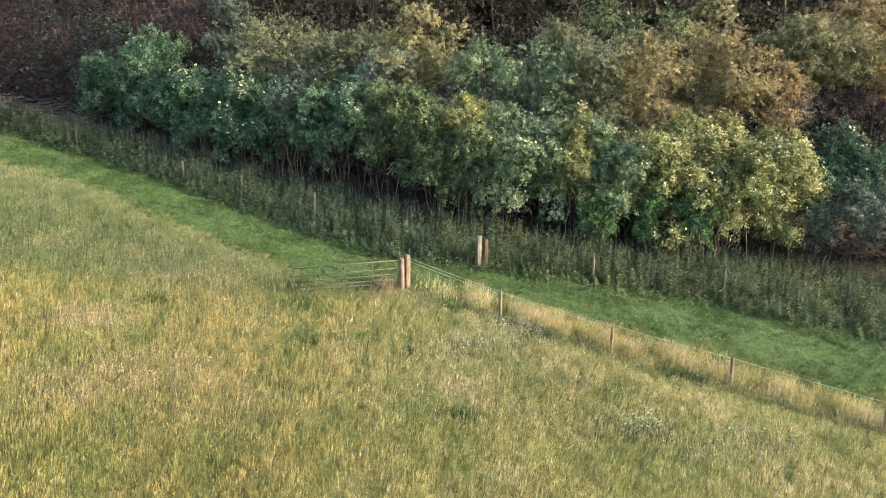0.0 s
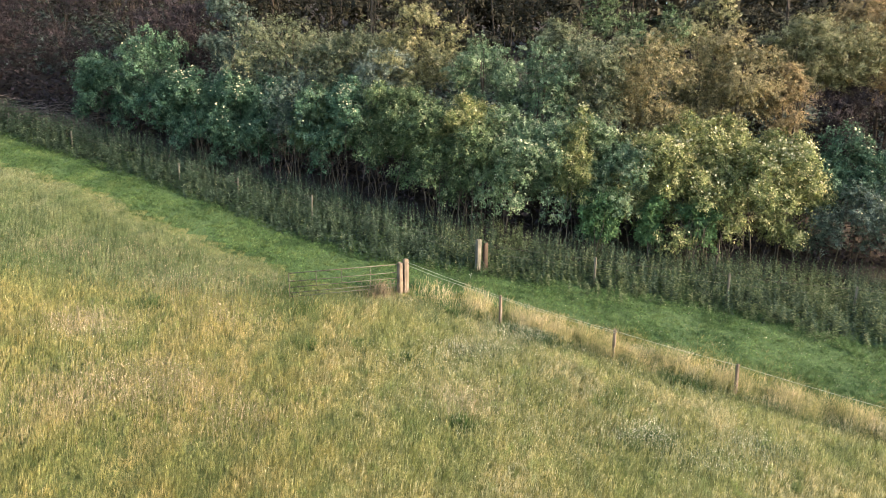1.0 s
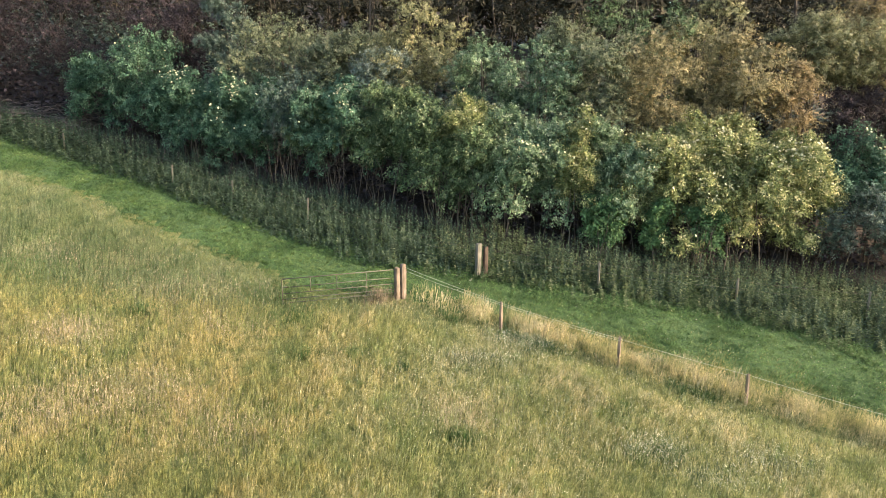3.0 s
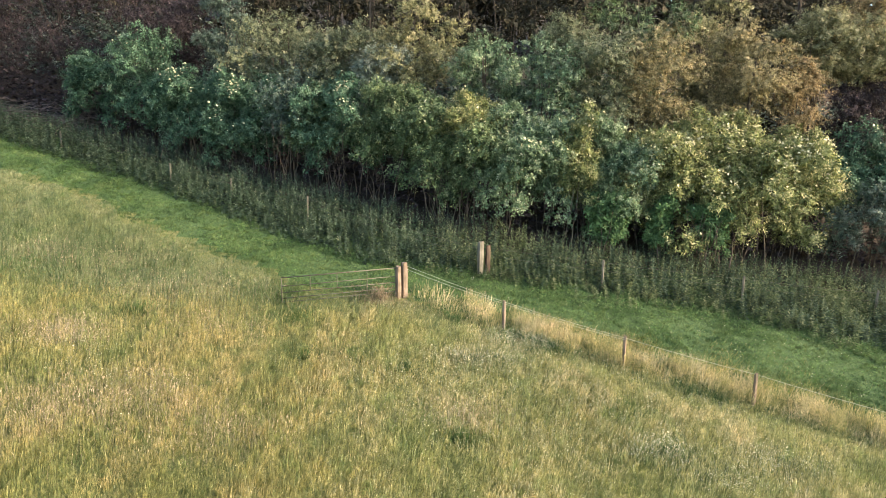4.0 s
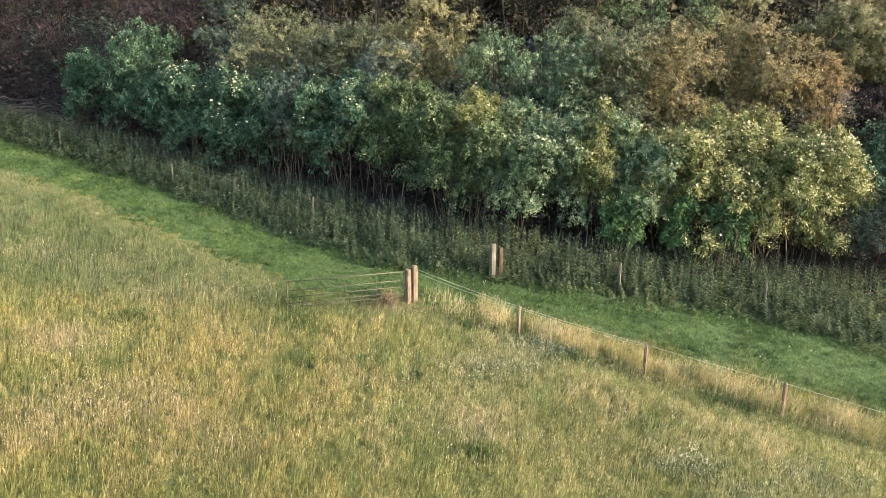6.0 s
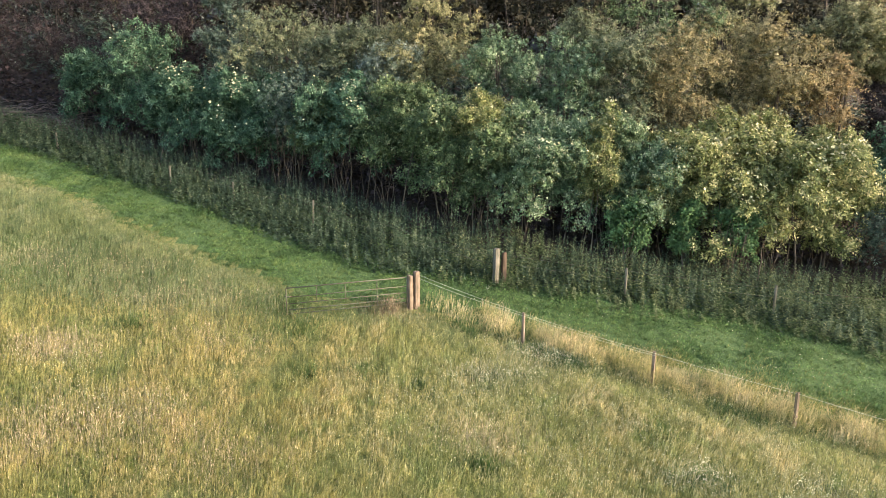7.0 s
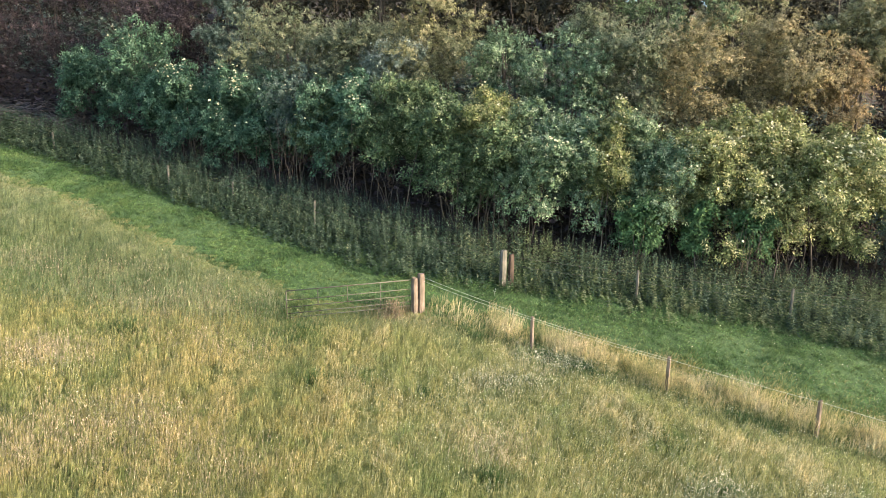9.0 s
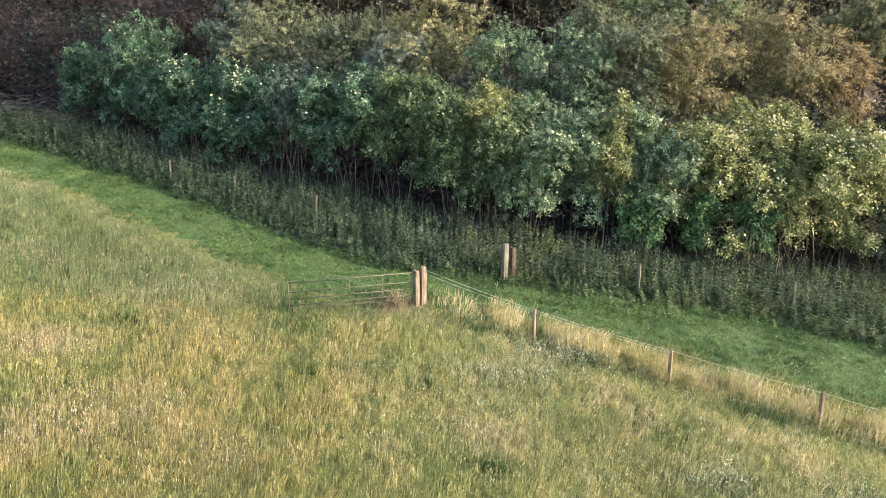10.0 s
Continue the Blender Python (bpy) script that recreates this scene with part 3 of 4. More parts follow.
# kind, x, y, height of the top and of the lowest leaves, half width, blossom heads
HEDGE_WEST = (
    ("elder", -16.1, 14.7, 6.7, 0.2, 2.2, 6), ("elder", -19.6, 15.5, 4.3, 0.2, 1.6, 0), ("elder", -12.6, 12.6, 5.3, 0.3, 1.8, 18),
    ("elder", -9.5, 11.1, 5.0, 0.3, 1.9, 34), ("blackthorn", -6.4, 10.4, 5.4, 0.9, 1.8, 6), ("elder", -3.9, 9.4, 5.7, 0.9, 1.9, 24),
    ("hazel", -1.3, 8.7, 5.9, 1.3, 1.9, 2), ("hazel", 0.9, 7.4, 6.2, 1.1, 1.7, 4), ("hazel", 3.2, 6.5, 5.6, 1.0, 1.6, 4),
    # the small pale elder is added to give the hazel sunlit golden tips
    ("willow", -1.5, 10.7, 7.1, 4.8, 1.6, 0), ("pale_elder", 2.9, 6.9, 6.0, 3.8, 1.2, 5),
)
HEDGE_EAST = (
    ("dogwood", 5.4, 5.9, 5.6, 0.4, 2.0, 16), ("pale_elder", 7.9, 5.3, 6.4, 1.6, 0.9, 9), ("maple", 9.1, 4.4, 3.1, 0.3, 0.9, 0),
    ("dogwood", 10.0, 5.4, 5.6, 0.4, 1.6, 9), ("pale_elder", 12.0, 5.3, 6.4, 0.5, 1.9, 30), ("pale_elder", 14.3, 5.1, 6.4, 0.4, 2.0, 44),
    ("pale_elder", 16.6, 5.1, 6.4, 0.5, 2.1, 48), ("pale_elder", 18.6, 5.0, 6.0, 0.8, 1.4, 20), ("blackthorn", 21.3, 4.5, 4.4, 0.4, 2.3, 3),
    ("elder", 21.6, 6.3, 6.5, 2.0, 1.9, 22), ("blackthorn", 25.1, 4.0, 4.7, 0.3, 2.3, 0), ("hazel", 25.6, 6.1, 6.5, 1.5, 2.4, 0),
    ("maple", 11.4, 4.2, 3.0, 0.8, 0.55, 0), ("maple", 13.7, 4.1, 3.2, 0.5, 0.75, 0),
)
HEDGE_BETWEEN = (
    ("elder", -14.4, 13.9, 5.0, 0.4, 1.4, 4), ("elder", -11.0, 12.3, 4.9, 0.5, 1.4, 8), ("elder", -8.0, 11.2, 4.9, 0.8, 1.4, 8),
    ("hazel", -5.1, 10.2, 5.4, 1.6, 1.3, 6), ("hazel", -0.2, 8.4, 5.8, 2.2, 1.4, 0), ("dogwood", 4.3, 6.7, 5.4, 1.4, 1.4, 3),
    ("dogwood", 6.8, 6.4, 5.7, 1.2, 1.4, 4), ("dogwood", 9.0, 6.1, 6.0, 2.0, 1.2, 3), ("pale_elder", 13.2, 6.2, 6.4, 2.2, 1.4, 10),
    ("pale_elder", 15.5, 6.2, 6.4, 2.2, 1.5, 10), ("pale_elder", 17.8, 6.1, 6.2, 2.2, 1.4, 8),
)
WOOD_EDGE = (
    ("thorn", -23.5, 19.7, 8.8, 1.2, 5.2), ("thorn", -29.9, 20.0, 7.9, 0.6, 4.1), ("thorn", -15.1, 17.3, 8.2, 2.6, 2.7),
    ("blackthorn", -11.3, 15.6, 8.3, 3.0, 1.8), ("hawthorn", -7.2, 13.1, 8.4, 3.0, 3.0), ("hawthorn", -3.9, 12.2, 8.4, 3.6, 2.3),
    ("olivethorn", -0.1, 11.2, 9.3, 4.0, 2.5), ("dogwood", 3.8, 9.4, 8.4, 3.8, 2.0), ("dogwood", 6.4, 8.8, 9.0, 3.6, 2.4),
    ("hawthorn", 9.6, 8.3, 9.9, 4.0, 2.0), ("hawthorn", 8.1, 10.2, 10.3, 5.0, 1.5),
)
WOOD_EAST = (
    ("sunlit_goldthorn", 12.4, 8.1, 10.1, 4.3, 2.2), ("sunlit_goldthorn", 16.1, 8.4, 10.5, 4.9, 2.1), ("rustthorn", 18.9, 7.8, 8.9, 4.6, 1.05),
    ("olivethorn", 20.5, 9.6, 11.0, 7.0, 1.9), ("olivethorn", 22.8, 9.2, 11.1, 7.5, 1.7), ("rustthorn", 25.8, 8.8, 12.0, 5.2, 2.2),
    # both thorns in this row are added dark fill for a shaded gap
    ("hazel", 12.0, 11.6, 11.2, 5.0, 3.2), ("olivethorn", 16.0, 11.6, 11.6, 5.0, 2.6), ("thorn", 22.6, 8.7, 8.2, 0.8, 2.1), ("thorn", 27.0, 12.0, 8.6, 0.8, 3.0), ("rustthorn", 24.6, 11.6, 12.6, 7.0, 2.0),
)
# bare stems by the bush's place in the lists: how many, where from its foot, how high
BARE = {2: ((7, 0.5, -1.2, 2.2),), 4: ((11, -0.3, -1.9, 3.0),), 5: ((8, 0.2, -1.3, 2.4),), 6: ((8, -0.4, -1.2, 2.2),), 7: ((8, 0.3, -1.2, 2.2),), 8: ((6, 0.3, -1.1, 2.0),), 15: ((8, 0.9, -1.5, 2.6),), 16: ((10, -0.9, -1.7, 3.0), (6, 1.0, -1.6, 2.2))}
for k, (kind, x, y, high, low, half, heads) in enumerate(HEDGE_WEST + HEDGE_EAST + HEDGE_BETWEEN):
    plant = bush(kind, x, y, high, low, half * 1.12, 100 + k, int(heads * 2.2))
    for n, dx, dy, tall in BARE.get(k, ()):
        dead_stems(plant, n, dx, dy, tall, 400 + k)
for k, (kind, x, y, high, low, half) in enumerate(WOOD_EDGE + WOOD_EAST):
    bush(kind, x, y, high, low, half, 200 + k, 0, 1.2 if half > 4 else 1.15 if kind in ("sunlit_goldthorn", "rustthorn") else 0.9, 64 if half > 4 else 28)
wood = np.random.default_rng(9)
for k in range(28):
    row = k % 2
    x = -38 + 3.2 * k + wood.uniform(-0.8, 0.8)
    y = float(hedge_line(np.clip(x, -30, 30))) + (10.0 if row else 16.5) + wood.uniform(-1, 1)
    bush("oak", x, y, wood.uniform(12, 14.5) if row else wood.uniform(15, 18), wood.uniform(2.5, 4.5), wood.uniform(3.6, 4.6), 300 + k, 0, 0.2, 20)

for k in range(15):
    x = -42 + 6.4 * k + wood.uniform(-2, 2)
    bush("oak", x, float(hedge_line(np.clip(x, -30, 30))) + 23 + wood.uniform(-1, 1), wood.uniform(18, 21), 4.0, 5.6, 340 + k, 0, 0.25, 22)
leaf_out()


def far_wood():
    rng = np.random.default_rng(12)
    n = 700
    x, y = rng.uniform(-50, 62, n), rng.uniform(46, 60, n)
    lobe = np.stack([x, y, smooth_z(x, y) + rng.uniform(1.5, 20, n), rng.uniform(1.3, 2.4, n)], 1)
    d = sphere_dirs(rng, 9000)
    d[:, 1] = -np.abs(d[:, 1])
    pick = rng.integers(n, size=9000)
    quads, tone = leaves_on(rng, lobe[pick, :3] + d * lobe[pick, 3:], d, 1.0, 0.75, 1.3, 6, 0.1, 0.6)
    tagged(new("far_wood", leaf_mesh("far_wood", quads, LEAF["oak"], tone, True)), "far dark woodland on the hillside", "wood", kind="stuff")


far_wood()


def brush_pile(x, y):
    rng = np.random.default_rng(31)
    lines = []
    for k in range(380):
        a = np.array([rng.uniform(-5.5, 4.5), rng.uniform(-1.2, 1.6), abs(rng.normal(0, 0.45))])
        turn, l = rng.normal(0.1, 0.7), rng.uniform(0.5, 1.6)
        d = np.array([math.cos(turn), math.sin(turn), rng.normal(0, 0.22)]) * l
        s = np.linspace(0, 1, 4)[:, None]
        p = a + d * s + rng.normal(0, 0.05, (4, 3))
        p[:, 2] = np.maximum(p[:, 2], 0.02) + smooth_z(x + p[:, 0], y + p[:, 1]) - gz(x, y)
        lines.append((p, np.linspace(rng.uniform(0.016, 0.04), 0.008, 4)))
    ob = thing("brush_pile", x, y, "heap of dead purple-brown branches at the hedge foot", "brushwood")
    tagged(part("brushwood", tubes_mesh("brushwood", lines, TWIG), ob), kind="stuff")


brush_pile(-24.5, 15.6)

# ---- grass and herbs ----


def blades(name, x, y, high, wide, lean, mat, label, seed, category="grass"):
    rng = np.random.default_rng(seed)
    n = len(x)
    base = np.stack([x, y, smooth_z(x, y) - 0.02], 1)
    turn, wind = rng.uniform(0, 2 * np.pi, n), rng.normal(0.5, 1.3, n)
    side = np.stack([np.cos(turn), np.sin(turn), 0 * turn], 1) * (wide * 0.5)[:, None]
    bow = np.stack([np.cos(wind), np.sin(wind), 0 * wind], 1) * (high * lean)[:, None]
    up = np.stack([0 * x, 0 * x, high], 1)
    tip = base + up * (1 - 0.35 * lean[:, None]) + bow
    v = np.stack([base - side, base + side, tip], 1)
    me = raw_mesh(name, v, [np.arange(3 * n).reshape(-1, 3)], mat, np.tile([0, 0, 1.0], n))
    tagged(new(name, me), label, category, kind="stuff")


def culms(name, x, y, high, head, mat, label, seed):
    """Flowering grass stalks: thin to the foot, widest in the seed head, nodding downwind."""
    rng = np.random.default_rng(seed)
    n = len(x)
    base = np.stack([x, y, smooth_z(x, y) - 0.02], 1)
    wind = rng.normal(0.25, 0.9, n) + 0.6 * lumps(x, y, 0.5, 77)
    blow = np.stack([np.cos(wind), np.sin(wind), 0 * wind], 1) * high[:, None]
    up = np.stack([0 * x, 0 * x, high], 1)
    lean, nod = rng.uniform(0.02, 0.3, (n, 1)), rng.uniform(0.05, 0.22, (n, 1))
    share = rng.uniform(0.8, 0.9, (n, 1))
    mid = base + up * share + blow * lean
    tip = base + up * (1 - 0.5 * nod**2) + blow * (lean * 1.3 + nod)
    turn = rng.uniform(0, 2 * np.pi, n)
    side = np.stack([np.cos(turn), np.sin(turn), 0 * turn], 1) * (head * rng.uniform(0.6, 1.3, n))[:, None]
    v = np.stack([base, mid + side, tip, mid - side], 1)
    me = raw_mesh(name, v, [np.arange(4 * n).reshape(-1, 4)], mat, np.tile([0, 0.85, 1.0, 0.85], n))
    tagged(new(name, me), label, "grass", kind="stuff")


def lumps(x, y, scale, seed):
    """A soft random value between about -1 and 1 over the plan."""
    rng = np.random.default_rng(seed)
    total = 0
    for k in range(7):
        a, f = rng.uniform(0, 6.28), scale * rng.uniform(0.6, 1.6)
        total = total + np.sin(f * (x * math.cos(a) + y * math.sin(a)) + rng.uniform(0, 6.28))
    return total / 3.2


def scatter(rng, per, x0, x1, y0, y1):
    n = int(per * (x1 - x0) * (y1 - y0))
    return rng.uniform(x0, x1, n), rng.uniform(y0, y1, n)


def tufts(rng, per, each, loose, x0, x1, y0, y1):
    """Places in tufts, with a height factor that each tuft shares."""
    cx, cy = scatter(rng, per, x0, x1, y0, y1)
    tall = np.repeat(rng.uniform(0.78, 1.28, len(cx)), each)
    spread = np.repeat(rng.uniform(0.5, 1.5, len(cx)), each) * loose
    n = len(tall)
    return np.repeat(cx, each) + rng.normal(0, 1, n) * spread, np.repeat(cy, each) + rng.normal(0, 1, n) * spread, tall


def grow():
    rng = np.random.default_rng(50)
    # long meadow grass
    x, y, tall = tufts(rng, 62, 19, 0.06, -25, 20, -13.5, 10.5)
    gap = field_edge(x) - y
    inner = (x > -13.5 - 0.63 * (y + 8.5)) & (x < 18.5 + 0.64 * (y + 7.5)) & (y > -12.8)
    keep = inner & (gap > rng.uniform(-0.45, 0.6, len(x)) + 0.55 * lumps(x, y, 2.3, 87) * (x < -2)) & (rng.uniform(size=len(x)) < 0.86)
    x, y, gap, tall = x[keep], y[keep], gap[keep], tall[keep]
    high = rng.uniform(0.12, 0.30, len(x)) * tall * (1 + 0.3 * lumps(x, y, 1.3, 1)) * np.clip(0.34 + gap * 0.3, 0.3, 1.0)
    edge = gap < 0.75 * np.clip(-x - 2.2, 0, 4) + 0.45 * np.maximum(0, -x - 5) + (1.6 * lumps(x, y, 0.9, 21) + rng.normal(0, 0.9, len(x))) * np.clip(-0.4 * x - 0.4, 0, 1)
    # more dark blades westward, fading light on the slope put into colour
    edge |= rng.uniform(size=len(x)) < np.clip(-0.035 * (x + 3), 0, 0.26)
    edge |= (gap < 1.5 + 0.6 * lumps(x, y, 1.4, 89)) & (x < 1.5) & (rng.uniform(size=len(x)) < 0.5)
    blades("edge_grass", x[edge], y[edge], high[edge], rng.uniform(0.007, 0.015, edge.sum()), rng.uniform(0.1, 0.8, edge.sum()), EDGE, "grey-green long grass at the meadow edge, scattered westward to dim the slope", 49)
    x, y, high = x[~edge], y[~edge], high[~edge]
    light = rng.uniform(size=len(x)) < np.clip(0.08 * (x + 4.5), 0, 0.65) + 0.25 * lumps(x, y, 0.7, 73) * (x > -2)
    for some, mat, label, k in ((~light, FIELD, "long yellow-green meadow grass on the slope", 51), (light, PALE, "pale straw-green meadow grass on the slope", 58)):
        n = some.sum()
        blades("meadow_grass", x[some], y[some], high[some], rng.uniform(0.006, 0.013, n), rng.uniform(0.1, 0.8, n), mat, label, k)
    # the rest of the meadow, thinner
    x, y = scatter(rng, 22, -40, 40, -32, 12)
    keep = (y < field_edge(np.clip(x, -30, 25))) & ((y < -12.5) | (x < -13.5 - 0.63 * (y + 8.5)) | (x > 18.5 + 0.64 * (y + 7.5)))
    x, y = x[keep], y[keep]
    blades("meadow_grass", x, y, rng.uniform(0.2, 0.5, len(x)), rng.uniform(0.03, 0.06, len(x)), rng.uniform(0.1, 0.6, len(x)), FIELD, "long yellow-green meadow grass on the slope", 52)
    # flowering stalks over the whole meadow
    x, y, tall = tufts(rng, 62, 10, 0.06, -25, 20, -13.5, 10)
    gap = field_edge(x) - y
    keep = (gap > 0.25 + 0.55 * lumps(x, y, 2.3, 87) * (x < -2)) & (x > -13.5 - 0.63 * (y + 8.5)) & (x < 18.5 + 0.64 * (y + 7.5)) & (y > -12.8) & (rng.uniform(size=len(x)) < 0.78 + 0.4 * lumps(x, y, 0.9, 2))
    x, y, gap, tall = x[keep], y[keep], gap[keep], tall[keep]
    edge = gap < 0.7 * np.clip(-x - 2.2, 0, 4) + 0.45 * np.maximum(0, -x - 5) + rng.normal(0, 0.5, len(x))
    edge |= (gap < 1.5 + 0.6 * lumps(x, y, 1.4, 89)) & (x < 1.5) & (rng.uniform(size=len(x)) < 0.5)
    straw = ~edge & (rng.uniform(size=len(x)) < np.clip(0.09 * (x + 4.5), 0.03, 0.65))
    for some, mat, label, k in ((~edge & ~straw, CULM, "tan and ochre grass stalks flowering over the meadow", 53), (straw, STRAW, "pale straw grass stalks flowering over the meadow", 59), (edge, GREYCULM, "grey-green grass stalks at the meadow edge", 60)):
        culms("grass_stalks", x[some], y[some], rng.uniform(0.24, 0.42, some.sum()) * tall[some] ** 0.6 * np.clip(0.4 + 0.35 * gap[some], 0.3, 1) * (1 + 0.15 * lumps(x[some], y[some], 1.3, 1)), np.full(some.sum(), 0.0043), mat, label, k)
    # pinkish fescue patches
    xs, ys = [], []
    for cx, cy, sx, sy, n in ((-11.0, -4.2, 0.7, 0.3, 900), (-9.2, -7.6, 0.9, 0.5, 1300), (-7.0, -6.7, 0.8, 0.4, 900), (-4.6, -7.9, 0.9, 0.4, 700), (-6.5, -3.3, 0.8, 0.3, 500), (2.4, -6.6, 0.6, 0.25, 400), (-12.5, 0.5, 1.2, 0.4, 600), (-8.0, -1.2, 1.2, 0.4, 500)):
        xs.append(rng.normal(cx, 1.4 * sx, int(1.4 * n))), ys.append(rng.normal(cy, 1.5 * sy, int(1.4 * n)))
    x, y = np.concatenate(xs), np.concatenate(ys)
    seeds(x, y, rng.uniform(0.3, 0.48, len(x)), 57, "fescue_heads", "pale pinkish fescue heads in patches", FESCUE)
    # dry strip below the rope fence
    x, y = scatter(rng, 1700, 0.5, 21, -9, 0.6)
    off = y - fence_y(x)
    keep = (off > rng.uniform(-0.5, -0.1, len(x)) + 0.12 * lumps(x, y, 2, 5)) & (off < rng.uniform(0.7, 1.15, len(x)) + 0.15 * lumps(x, y, 2.2, 6)) & (rng.uniform(size=len(x)) < 0.02 + 0.15 * x)
    x, y = x[keep], y[keep]
    blades("dry_grass", x, y, rng.uniform(0.16, 0.46, len(x)) * (1 + 0.12 * lumps(x, y, 3, 8)) * np.clip(0.55 + 0.15 * x, 0.6, 1) * np.clip(0.68 + 0.6 * (y - fence_y(x)), 0.45, 1), rng.uniform(0.006, 0.012, len(x)), rng.uniform(0.15, 0.7, len(x)), STRIP, "tall dry tan grass along the rope fence", 54)
    x, y = scatter(rng, 420, 0.4, 21, -9, 0.6)
    off = y - fence_y(x)
    keep = (off > rng.uniform(-0.5, -0.1, len(x))) & (rng.uniform(size=len(x)) < 0.1 + 0.2 * x) & (off < 0.9 + 0.25 * lumps(x, y, 2.2, 6)) & (lumps(x, y, 4.0, 79) > -0.5)
    x, y = x[keep], y[keep]
    culms("grass_stalks", x, y, rng.uniform(0.34, 0.74, len(x)) * np.clip(0.6 + 0.15 * x, 0.7, 1), np.full(len(x), 0.0052), STRIP, "tall pale grass stalks nodding along the rope fence", 55)
    # lush band in front of the strip and green tussocks
    x, y = scatter(rng, 900, 0.3, 21, -9.5, 0)
    off = y - fence_y(x)
    keep = (off < -0.2) & (off > -0.6 - 0.35 * lumps(x, y, 1.4, 9)) & (lumps(x, y, 1.5, 19) > 0.4)
    x, y = x[keep], y[keep]
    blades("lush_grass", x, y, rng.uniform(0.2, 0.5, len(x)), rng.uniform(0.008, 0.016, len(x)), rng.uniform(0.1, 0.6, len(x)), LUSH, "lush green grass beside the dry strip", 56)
    for k, (tx, ty, r) in enumerate(((0.4, -4.6, 0.4), (-1.3, -4.1, 0.35), (7.4, -5.7, 0.45), (5.4, -2.9, 0.45), (-3.7, -2.2, 0.5), (8.0, -7.4, 0.5), (-3.0, -4.3, 0.4), (-9.2, -2.6, 0.5), (2.2, -7.5, 0.35), (-4.5, -0.7, 0.6))):
        a, d = rng.uniform(0, 6.28, 900), r * np.abs(rng.normal(0, 0.75, 900))
        x, y = tx + 1.3 * d * np.cos(a), ty + 0.8 * d * np.sin(a)
        blades("grass_tussock", x, y, rng.uniform(0.24, 0.48, 900), rng.uniform(0.01, 0.018, 900), rng.uniform(0.2, 0.7, 900), LUSH, "dark green tussock in the yellow meadow", 60 + k)
    # mown strip
    x, y, tall = tufts(rng, 48, 13, 0.05, -27, 22, -8, 14)
    keep = (y > field_edge(x) - 0.4) & (y < herb_edge(x) + 0.6)
    x, y, tall = x[keep], y[keep], tall[keep]
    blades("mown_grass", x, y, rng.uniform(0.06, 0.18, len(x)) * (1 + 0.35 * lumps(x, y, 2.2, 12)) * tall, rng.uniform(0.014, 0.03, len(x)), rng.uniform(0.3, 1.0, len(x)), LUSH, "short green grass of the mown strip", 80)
    # clover in the mown strip, undergrowth below the hedge
    x, y = scatter(rng, 240, -27, 22, -8, 14)
    keep = (y > field_edge(x)) & (y < herb_edge(x) + 0.2) & (lumps(x, y, 1.5, 33) > -0.15 - 0.5 * (x > 0))
    x, y = x[keep], y[keep]
    flat_leaves("clover", x, y, rng.uniform(0.02, 0.10, len(x)), 0.025, CLOVER, "low clover leaves in the mown strip", 34)
    x, y = scatter(rng, 5, 2, 22, -8, 3)
    keep = (y > fence_y(x) + 0.5) & (y < herb_edge(x))
    flat_leaves("clover_flowers", x[keep], y[keep], rng.uniform(0.10, 0.16, keep.sum()), 0.02, PETAL, "small white clover flowers in the mown strip", 35)
    x, y = scatter(rng, 20, -48, 48, 8, 48)
    keep = (y > hedge_line(x) + 7) & (y < hedge_line(x) + 30)
    x, y = x[keep], y[keep]
    flat_leaves("undergrowth", x, y, rng.gamma(2.0, 0.5, len(x)), 0.24, LEAF["blackthorn"], "dark bramble and fern leaves on the wood floor", 37)
    # thorn-dark leaves added behind the hedge front to darken its shaded gap
    x, y = scatter(rng, 46, -34, 32, 2, 30)
    keep = (y > hedge_line(x) + 1.1) & (y < hedge_line(x) + 4.5)
    x, y = x[keep], y[keep]
    flat_leaves("undergrowth", x, y, rng.gamma(2.2, 0.5, len(x)), 0.15, LEAF["thorn"], "dark leaf fill added for the shaded gap under the hedge", 36)
    x = rng.uniform(5.0, 19.0, 20000)
    y = fence_y(x) + 1.2 + np.abs(rng.normal(0, 0.75, 20000)) * np.clip((x - 5) / 6, 0.3, 1.2)
    some = rng.uniform(size=20000) < 0.4 + 0.5 * lumps(x, y, 1.6, 75)
    x, y = x[some], y[some]
    n = len(x)
    blades("yellowed_grass", x, y, rng.uniform(0.12, 0.27, n), rng.uniform(0.012, 0.02, n), rng.uniform(0.3, 0.9, n), FIELD, "yellowed short grass beside the dry strip", 81)
    x, y = scatter(rng, 420, -27, 24, -5, 14)
    inside = herb_edge(x) - y
    keep = (inside > -0.3) & (inside < 0.55 + 0.5 * lumps(x, y, 1.1, 83) + 0.4 * (x > 2)) & (lumps(x, y, 3.1, 84) > -0.3)
    x, y = x[keep], y[keep]
    flat_leaves("low_weeds", x, y, rng.uniform(0.03, 0.24, len(x)), 0.032, WEED, "low leafy weeds before the nettles", 85)
    a, d = rng.uniform(0, 6.28, 800), np.abs(rng.normal(0, 0.62, 800))
    seeds(-0.85 + d * np.cos(a), -0.78 + 0.4 * d * np.sin(a), rng.uniform(0.25, 0.68, 800), 82, "dock_stalks", "dry brownish stalks at the foot of the gate post", DOCK)
    # tall herbs before the hedge
    herbs(rng)
    # daisies
    xs, ys = [], []
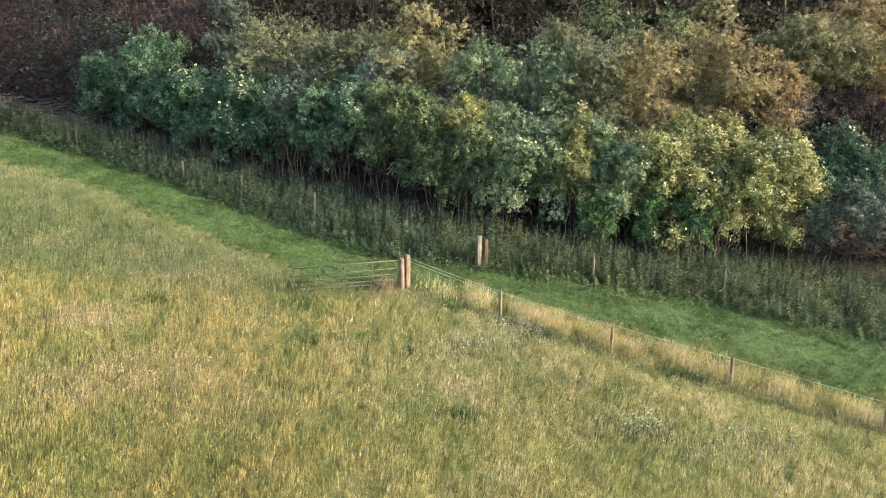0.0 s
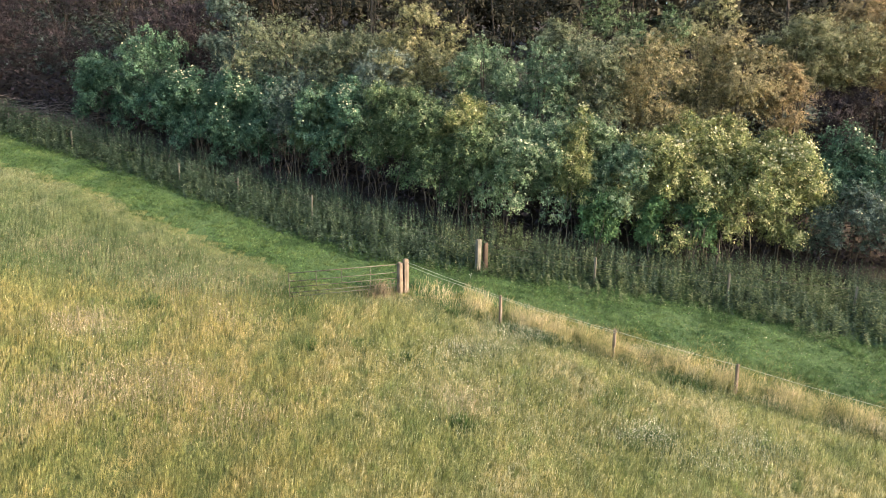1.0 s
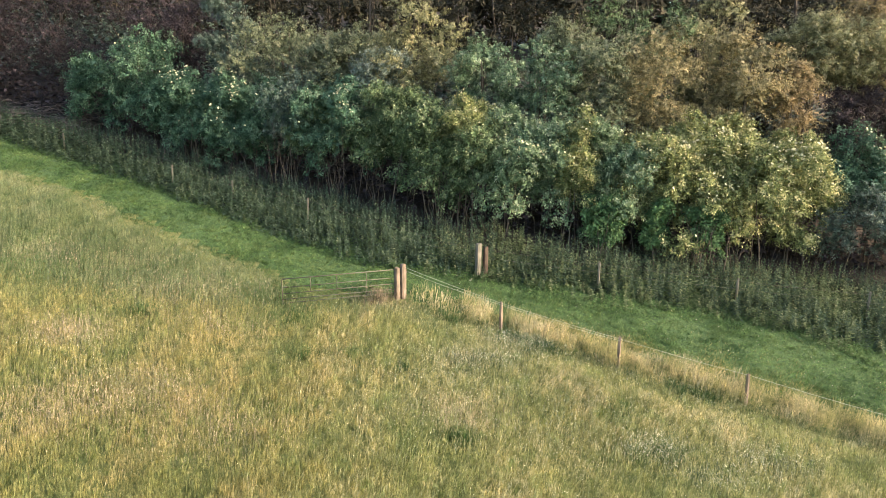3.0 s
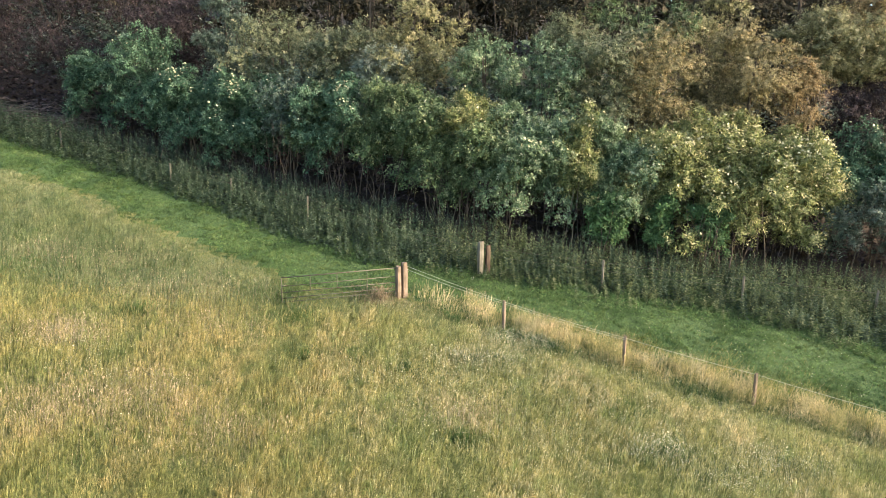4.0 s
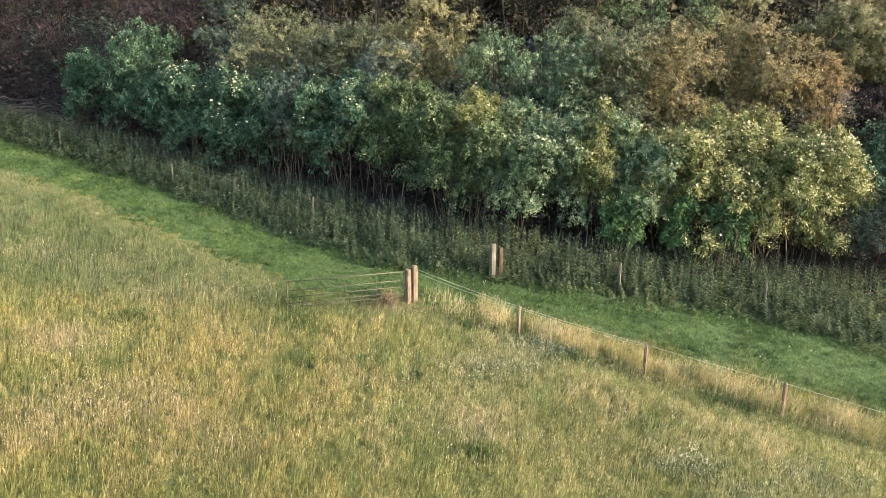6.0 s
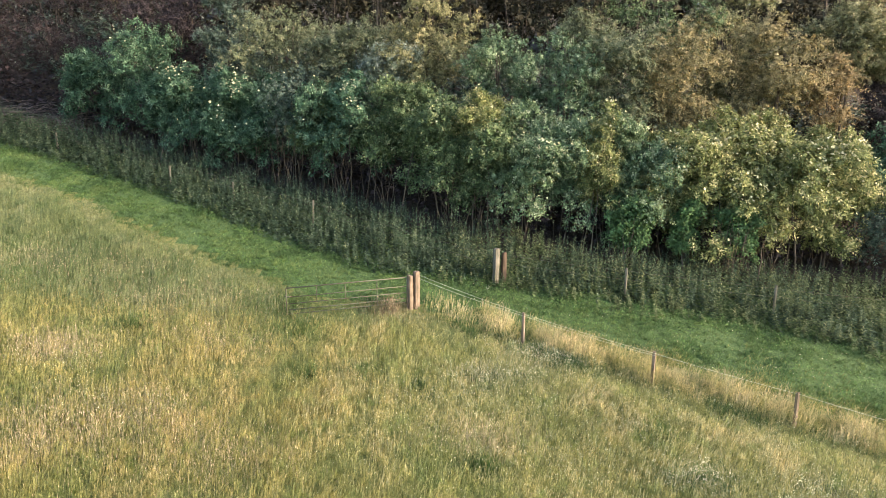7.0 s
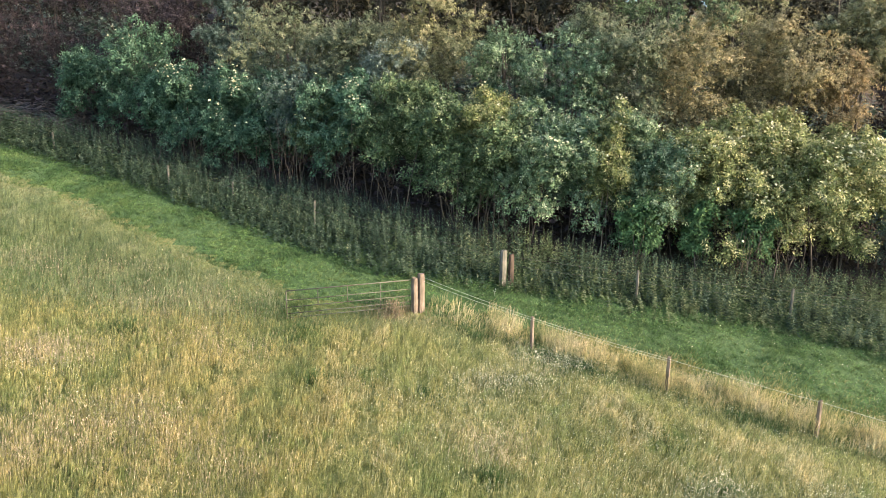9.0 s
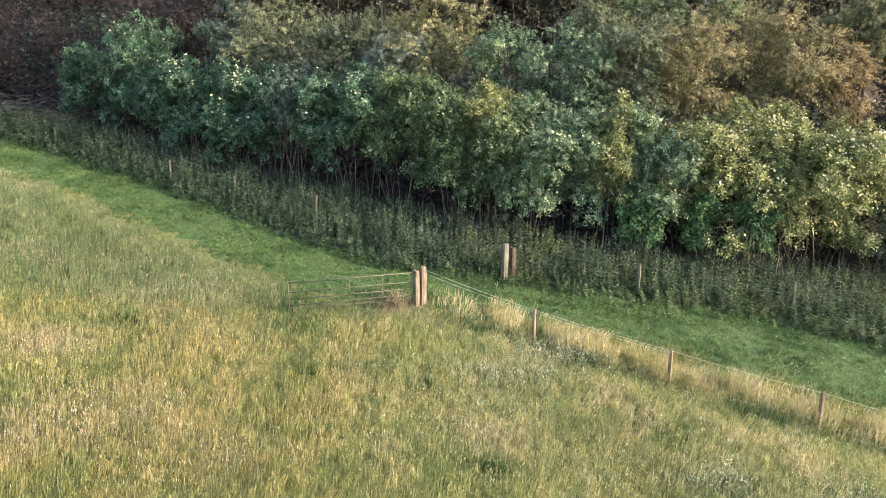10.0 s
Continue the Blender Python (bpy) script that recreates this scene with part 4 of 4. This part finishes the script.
    for cx, cy, sx, sy, n in ((4.9, -2.75, 1.1, 0.3, 900), (2.9, -3.9, 0.9, 0.3, 600), (8.0, -7.5, 0.6, 0.3, 380), (11.3, -7.6, 0.9, 0.4, 420), (0.6, -4.9, 1.6, 0.6, 260), (-8.2, -6.4, 1.2, 0.5, 160), (-10.8, -4.9, 1.2, 0.4, 140), (6.0, -5.4, 4.0, 1.8, 2600), (1.0, -7.0, 3.0, 1.5, 200), (9.6, -8.4, 0.8, 0.3, 260)):
        xs.append(rng.normal(cx, sx, int(n * 2.8))), ys.append(rng.normal(cy, sy, int(n * 2.8)))
    x, y = np.concatenate(xs), np.concatenate(ys)
    keep = y < fence_y(np.maximum(x, 0)) - 0.25
    daisies(x[keep], y[keep], 90)


def flat_leaves(name, x, y, lift, size, mat, label, seed):
    rng = np.random.default_rng(seed)
    n = len(x)
    q = np.stack([x, y, smooth_z(x, y) + lift], 1)
    up = unit(np.array([0, -0.2, 1.0]) + rng.normal(0, 0.45, (n, 3)))
    a = unit(np.cross(up, rng.normal(size=(n, 3)))) * size * rng.uniform(0.5, 1.2, (n, 1))
    b = np.cross(up, a) * 0.7
    tagged(new(name, leaf_mesh(name, np.stack([q - a, q - b, q + a, q + b], 1), mat)), label, "plants", kind="stuff")


def seeds(x, y, high, seed, name, label, mat):
    rng = np.random.default_rng(seed)
    n = len(x)
    base = np.stack([x, y, smooth_z(x, y) - 0.02], 1)
    wind = rng.normal(0.5, 1.2, n)
    top = base + np.stack([np.cos(wind) * high * 0.22, np.sin(wind) * high * 0.22, high], 1)
    axis = unit(top - base + rng.normal(0, 0.06, (n, 3)))
    a = unit(np.cross(axis, rng.normal(size=(n, 3))))
    l, w = rng.uniform(0.05, 0.11, (n, 1)), rng.uniform(0.003, 0.0065, (n, 1))
    stalk = np.stack([base - a * 0.003, base + a * 0.003, top], 1)
    one = np.stack([top, top + axis * l * 0.45 + a * w, top + axis * l, top + axis * l * 0.45 - a * w], 1)
    v = np.concatenate([one.reshape(-1, 3), stalk.reshape(-1, 3)])
    tone = rng.uniform(size=n)
    me = raw_mesh(name, v, [np.arange(4 * n).reshape(-1, 4), 4 * n + np.arange(3 * n).reshape(-1, 3)], mat, None, np.concatenate([np.repeat(tone, 4), np.repeat(tone, 3)]))
    tagged(new(name, me), label, "grass", kind="stuff")


def daisies(x, y, seed):
    rng = np.random.default_rng(seed)
    n = len(x)
    top = np.stack([x, y, smooth_z(x, y) + rng.uniform(0.2, 0.42, n)], 1)
    up = unit(np.array([0.1, -0.3, 1.0]) + rng.normal(0, 0.35, (n, 3)))
    a = unit(np.cross(up, rng.normal(size=(n, 3))))
    b = np.cross(up, a)
    r = rng.uniform(0.007, 0.014, (n, 1))
    disc = np.stack([top + a * r, top + b * r, top - a * r, top - b * r], 1)
    foot = top.copy()
    foot[:, 2] = smooth_z(x, y)
    stalk = np.stack([foot - a * 0.002, foot + a * 0.002, top + a * 0.002, top - a * 0.002], 1)
    tagged(new("daisies", leaf_mesh("daisies", disc, PETAL)), "small white daisies scattered in the meadow", "flowers", kind="stuff")
    tagged(new("daisy_stalks", leaf_mesh("daisy_stalks", stalk, LEAF["hazel"])), "thin green stalks of the meadow daisies", "flowers", kind="stuff")


def herbs(rng):
    x, y = scatter(rng, 34, -28, 26, -3, 18)
    inside = y - herb_edge(x)
    room = hedge_line(x) + 0.1 - herb_edge(x)
    keep = (inside > rng.uniform(-0.25, 0.3, len(x))) & (inside < room)
    x, y, inside = x[keep], y[keep], inside[keep]
    high = rng.uniform(0.6, 1.2, len(x)) * np.clip(0.45 + inside * 0.55, 0.45, 1.0) * (1 + 0.2 * lumps(x, y, 1.7, 15))
    pale = (rng.uniform(size=len(x)) < 0.06 + 0.34 * (x > 1) + 0.4 * (inside < 0.5) * (x > 3)) | ((lumps(x, y, 0.8, 17) > 0.6) & (x > -3))
    ex, ey = scatter(rng, 26, 3, 26, -6, 3)
    out = herb_edge(ex) - ey
    some = (out > -0.1) & (out < 0.25 + 0.05 * ex) & (lumps(ex, ey, 1.6, 88) > 0.15)
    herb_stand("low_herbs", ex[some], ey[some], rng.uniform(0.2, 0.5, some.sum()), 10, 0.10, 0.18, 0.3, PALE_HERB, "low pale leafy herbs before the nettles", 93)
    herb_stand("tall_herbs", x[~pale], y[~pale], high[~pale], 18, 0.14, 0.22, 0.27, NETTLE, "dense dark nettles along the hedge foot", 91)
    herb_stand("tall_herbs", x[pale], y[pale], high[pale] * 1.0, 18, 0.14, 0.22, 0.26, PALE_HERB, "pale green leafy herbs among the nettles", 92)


def herb_stand(name, x, y, high, k, short, long, slim, mat, label, seed):
    """Upright stems with leaves all round them, smaller towards the tip."""
    rng = np.random.default_rng(seed)
    n = len(x)
    base = np.stack([x, y, smooth_z(x, y)], 1)
    tilt = rng.normal(0, 0.06, (n, 2)) * high[:, None]
    top = base + np.stack([tilt[:, 0], tilt[:, 1], high], 1)
    s = np.linspace(0.12, 1.0, k)[None, :, None]
    q = base[:, None] * (1 - s) + top[:, None] * s
    turn = rng.uniform(0, 6.28, (n, 1)) + np.arange(k)[None] * 1.9
    rise = np.linspace(-0.55, 0.7, k)[None, :, None]
    out = np.stack([np.cos(turn), np.sin(turn), 0 * turn], -1)
    axis = unit(out + np.array([0, 0, 1.0]) * rise + rng.normal(0, 0.2, q.shape))
    side = unit(np.cross(axis, out * 0.5 + np.array([0, 0, 1.0]) + rng.normal(0, 0.15, q.shape)))
    l = rng.uniform(short, long, (n, k, 1)) * (1.18 - 0.86 * s)
    w = l * slim
    quad = np.stack([q, q + axis * l * 0.4 + side * w, q + axis * l, q + axis * l * 0.4 - side * w], 2).reshape(-1, 4, 3)
    a = unit(rng.normal(size=(n, 3)) * np.array([1, 1, 0.01])) * 0.004
    stalk = np.stack([base - a, base + a, top + a * 0.5, top - a * 0.5], 1)
    # pale tips, and a foot darkened in tone as the stand's own shade
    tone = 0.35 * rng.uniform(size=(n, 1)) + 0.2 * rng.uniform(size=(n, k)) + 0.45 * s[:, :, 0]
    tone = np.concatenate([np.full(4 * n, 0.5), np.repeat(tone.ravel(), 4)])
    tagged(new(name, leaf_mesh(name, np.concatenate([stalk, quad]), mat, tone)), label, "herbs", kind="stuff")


grow()
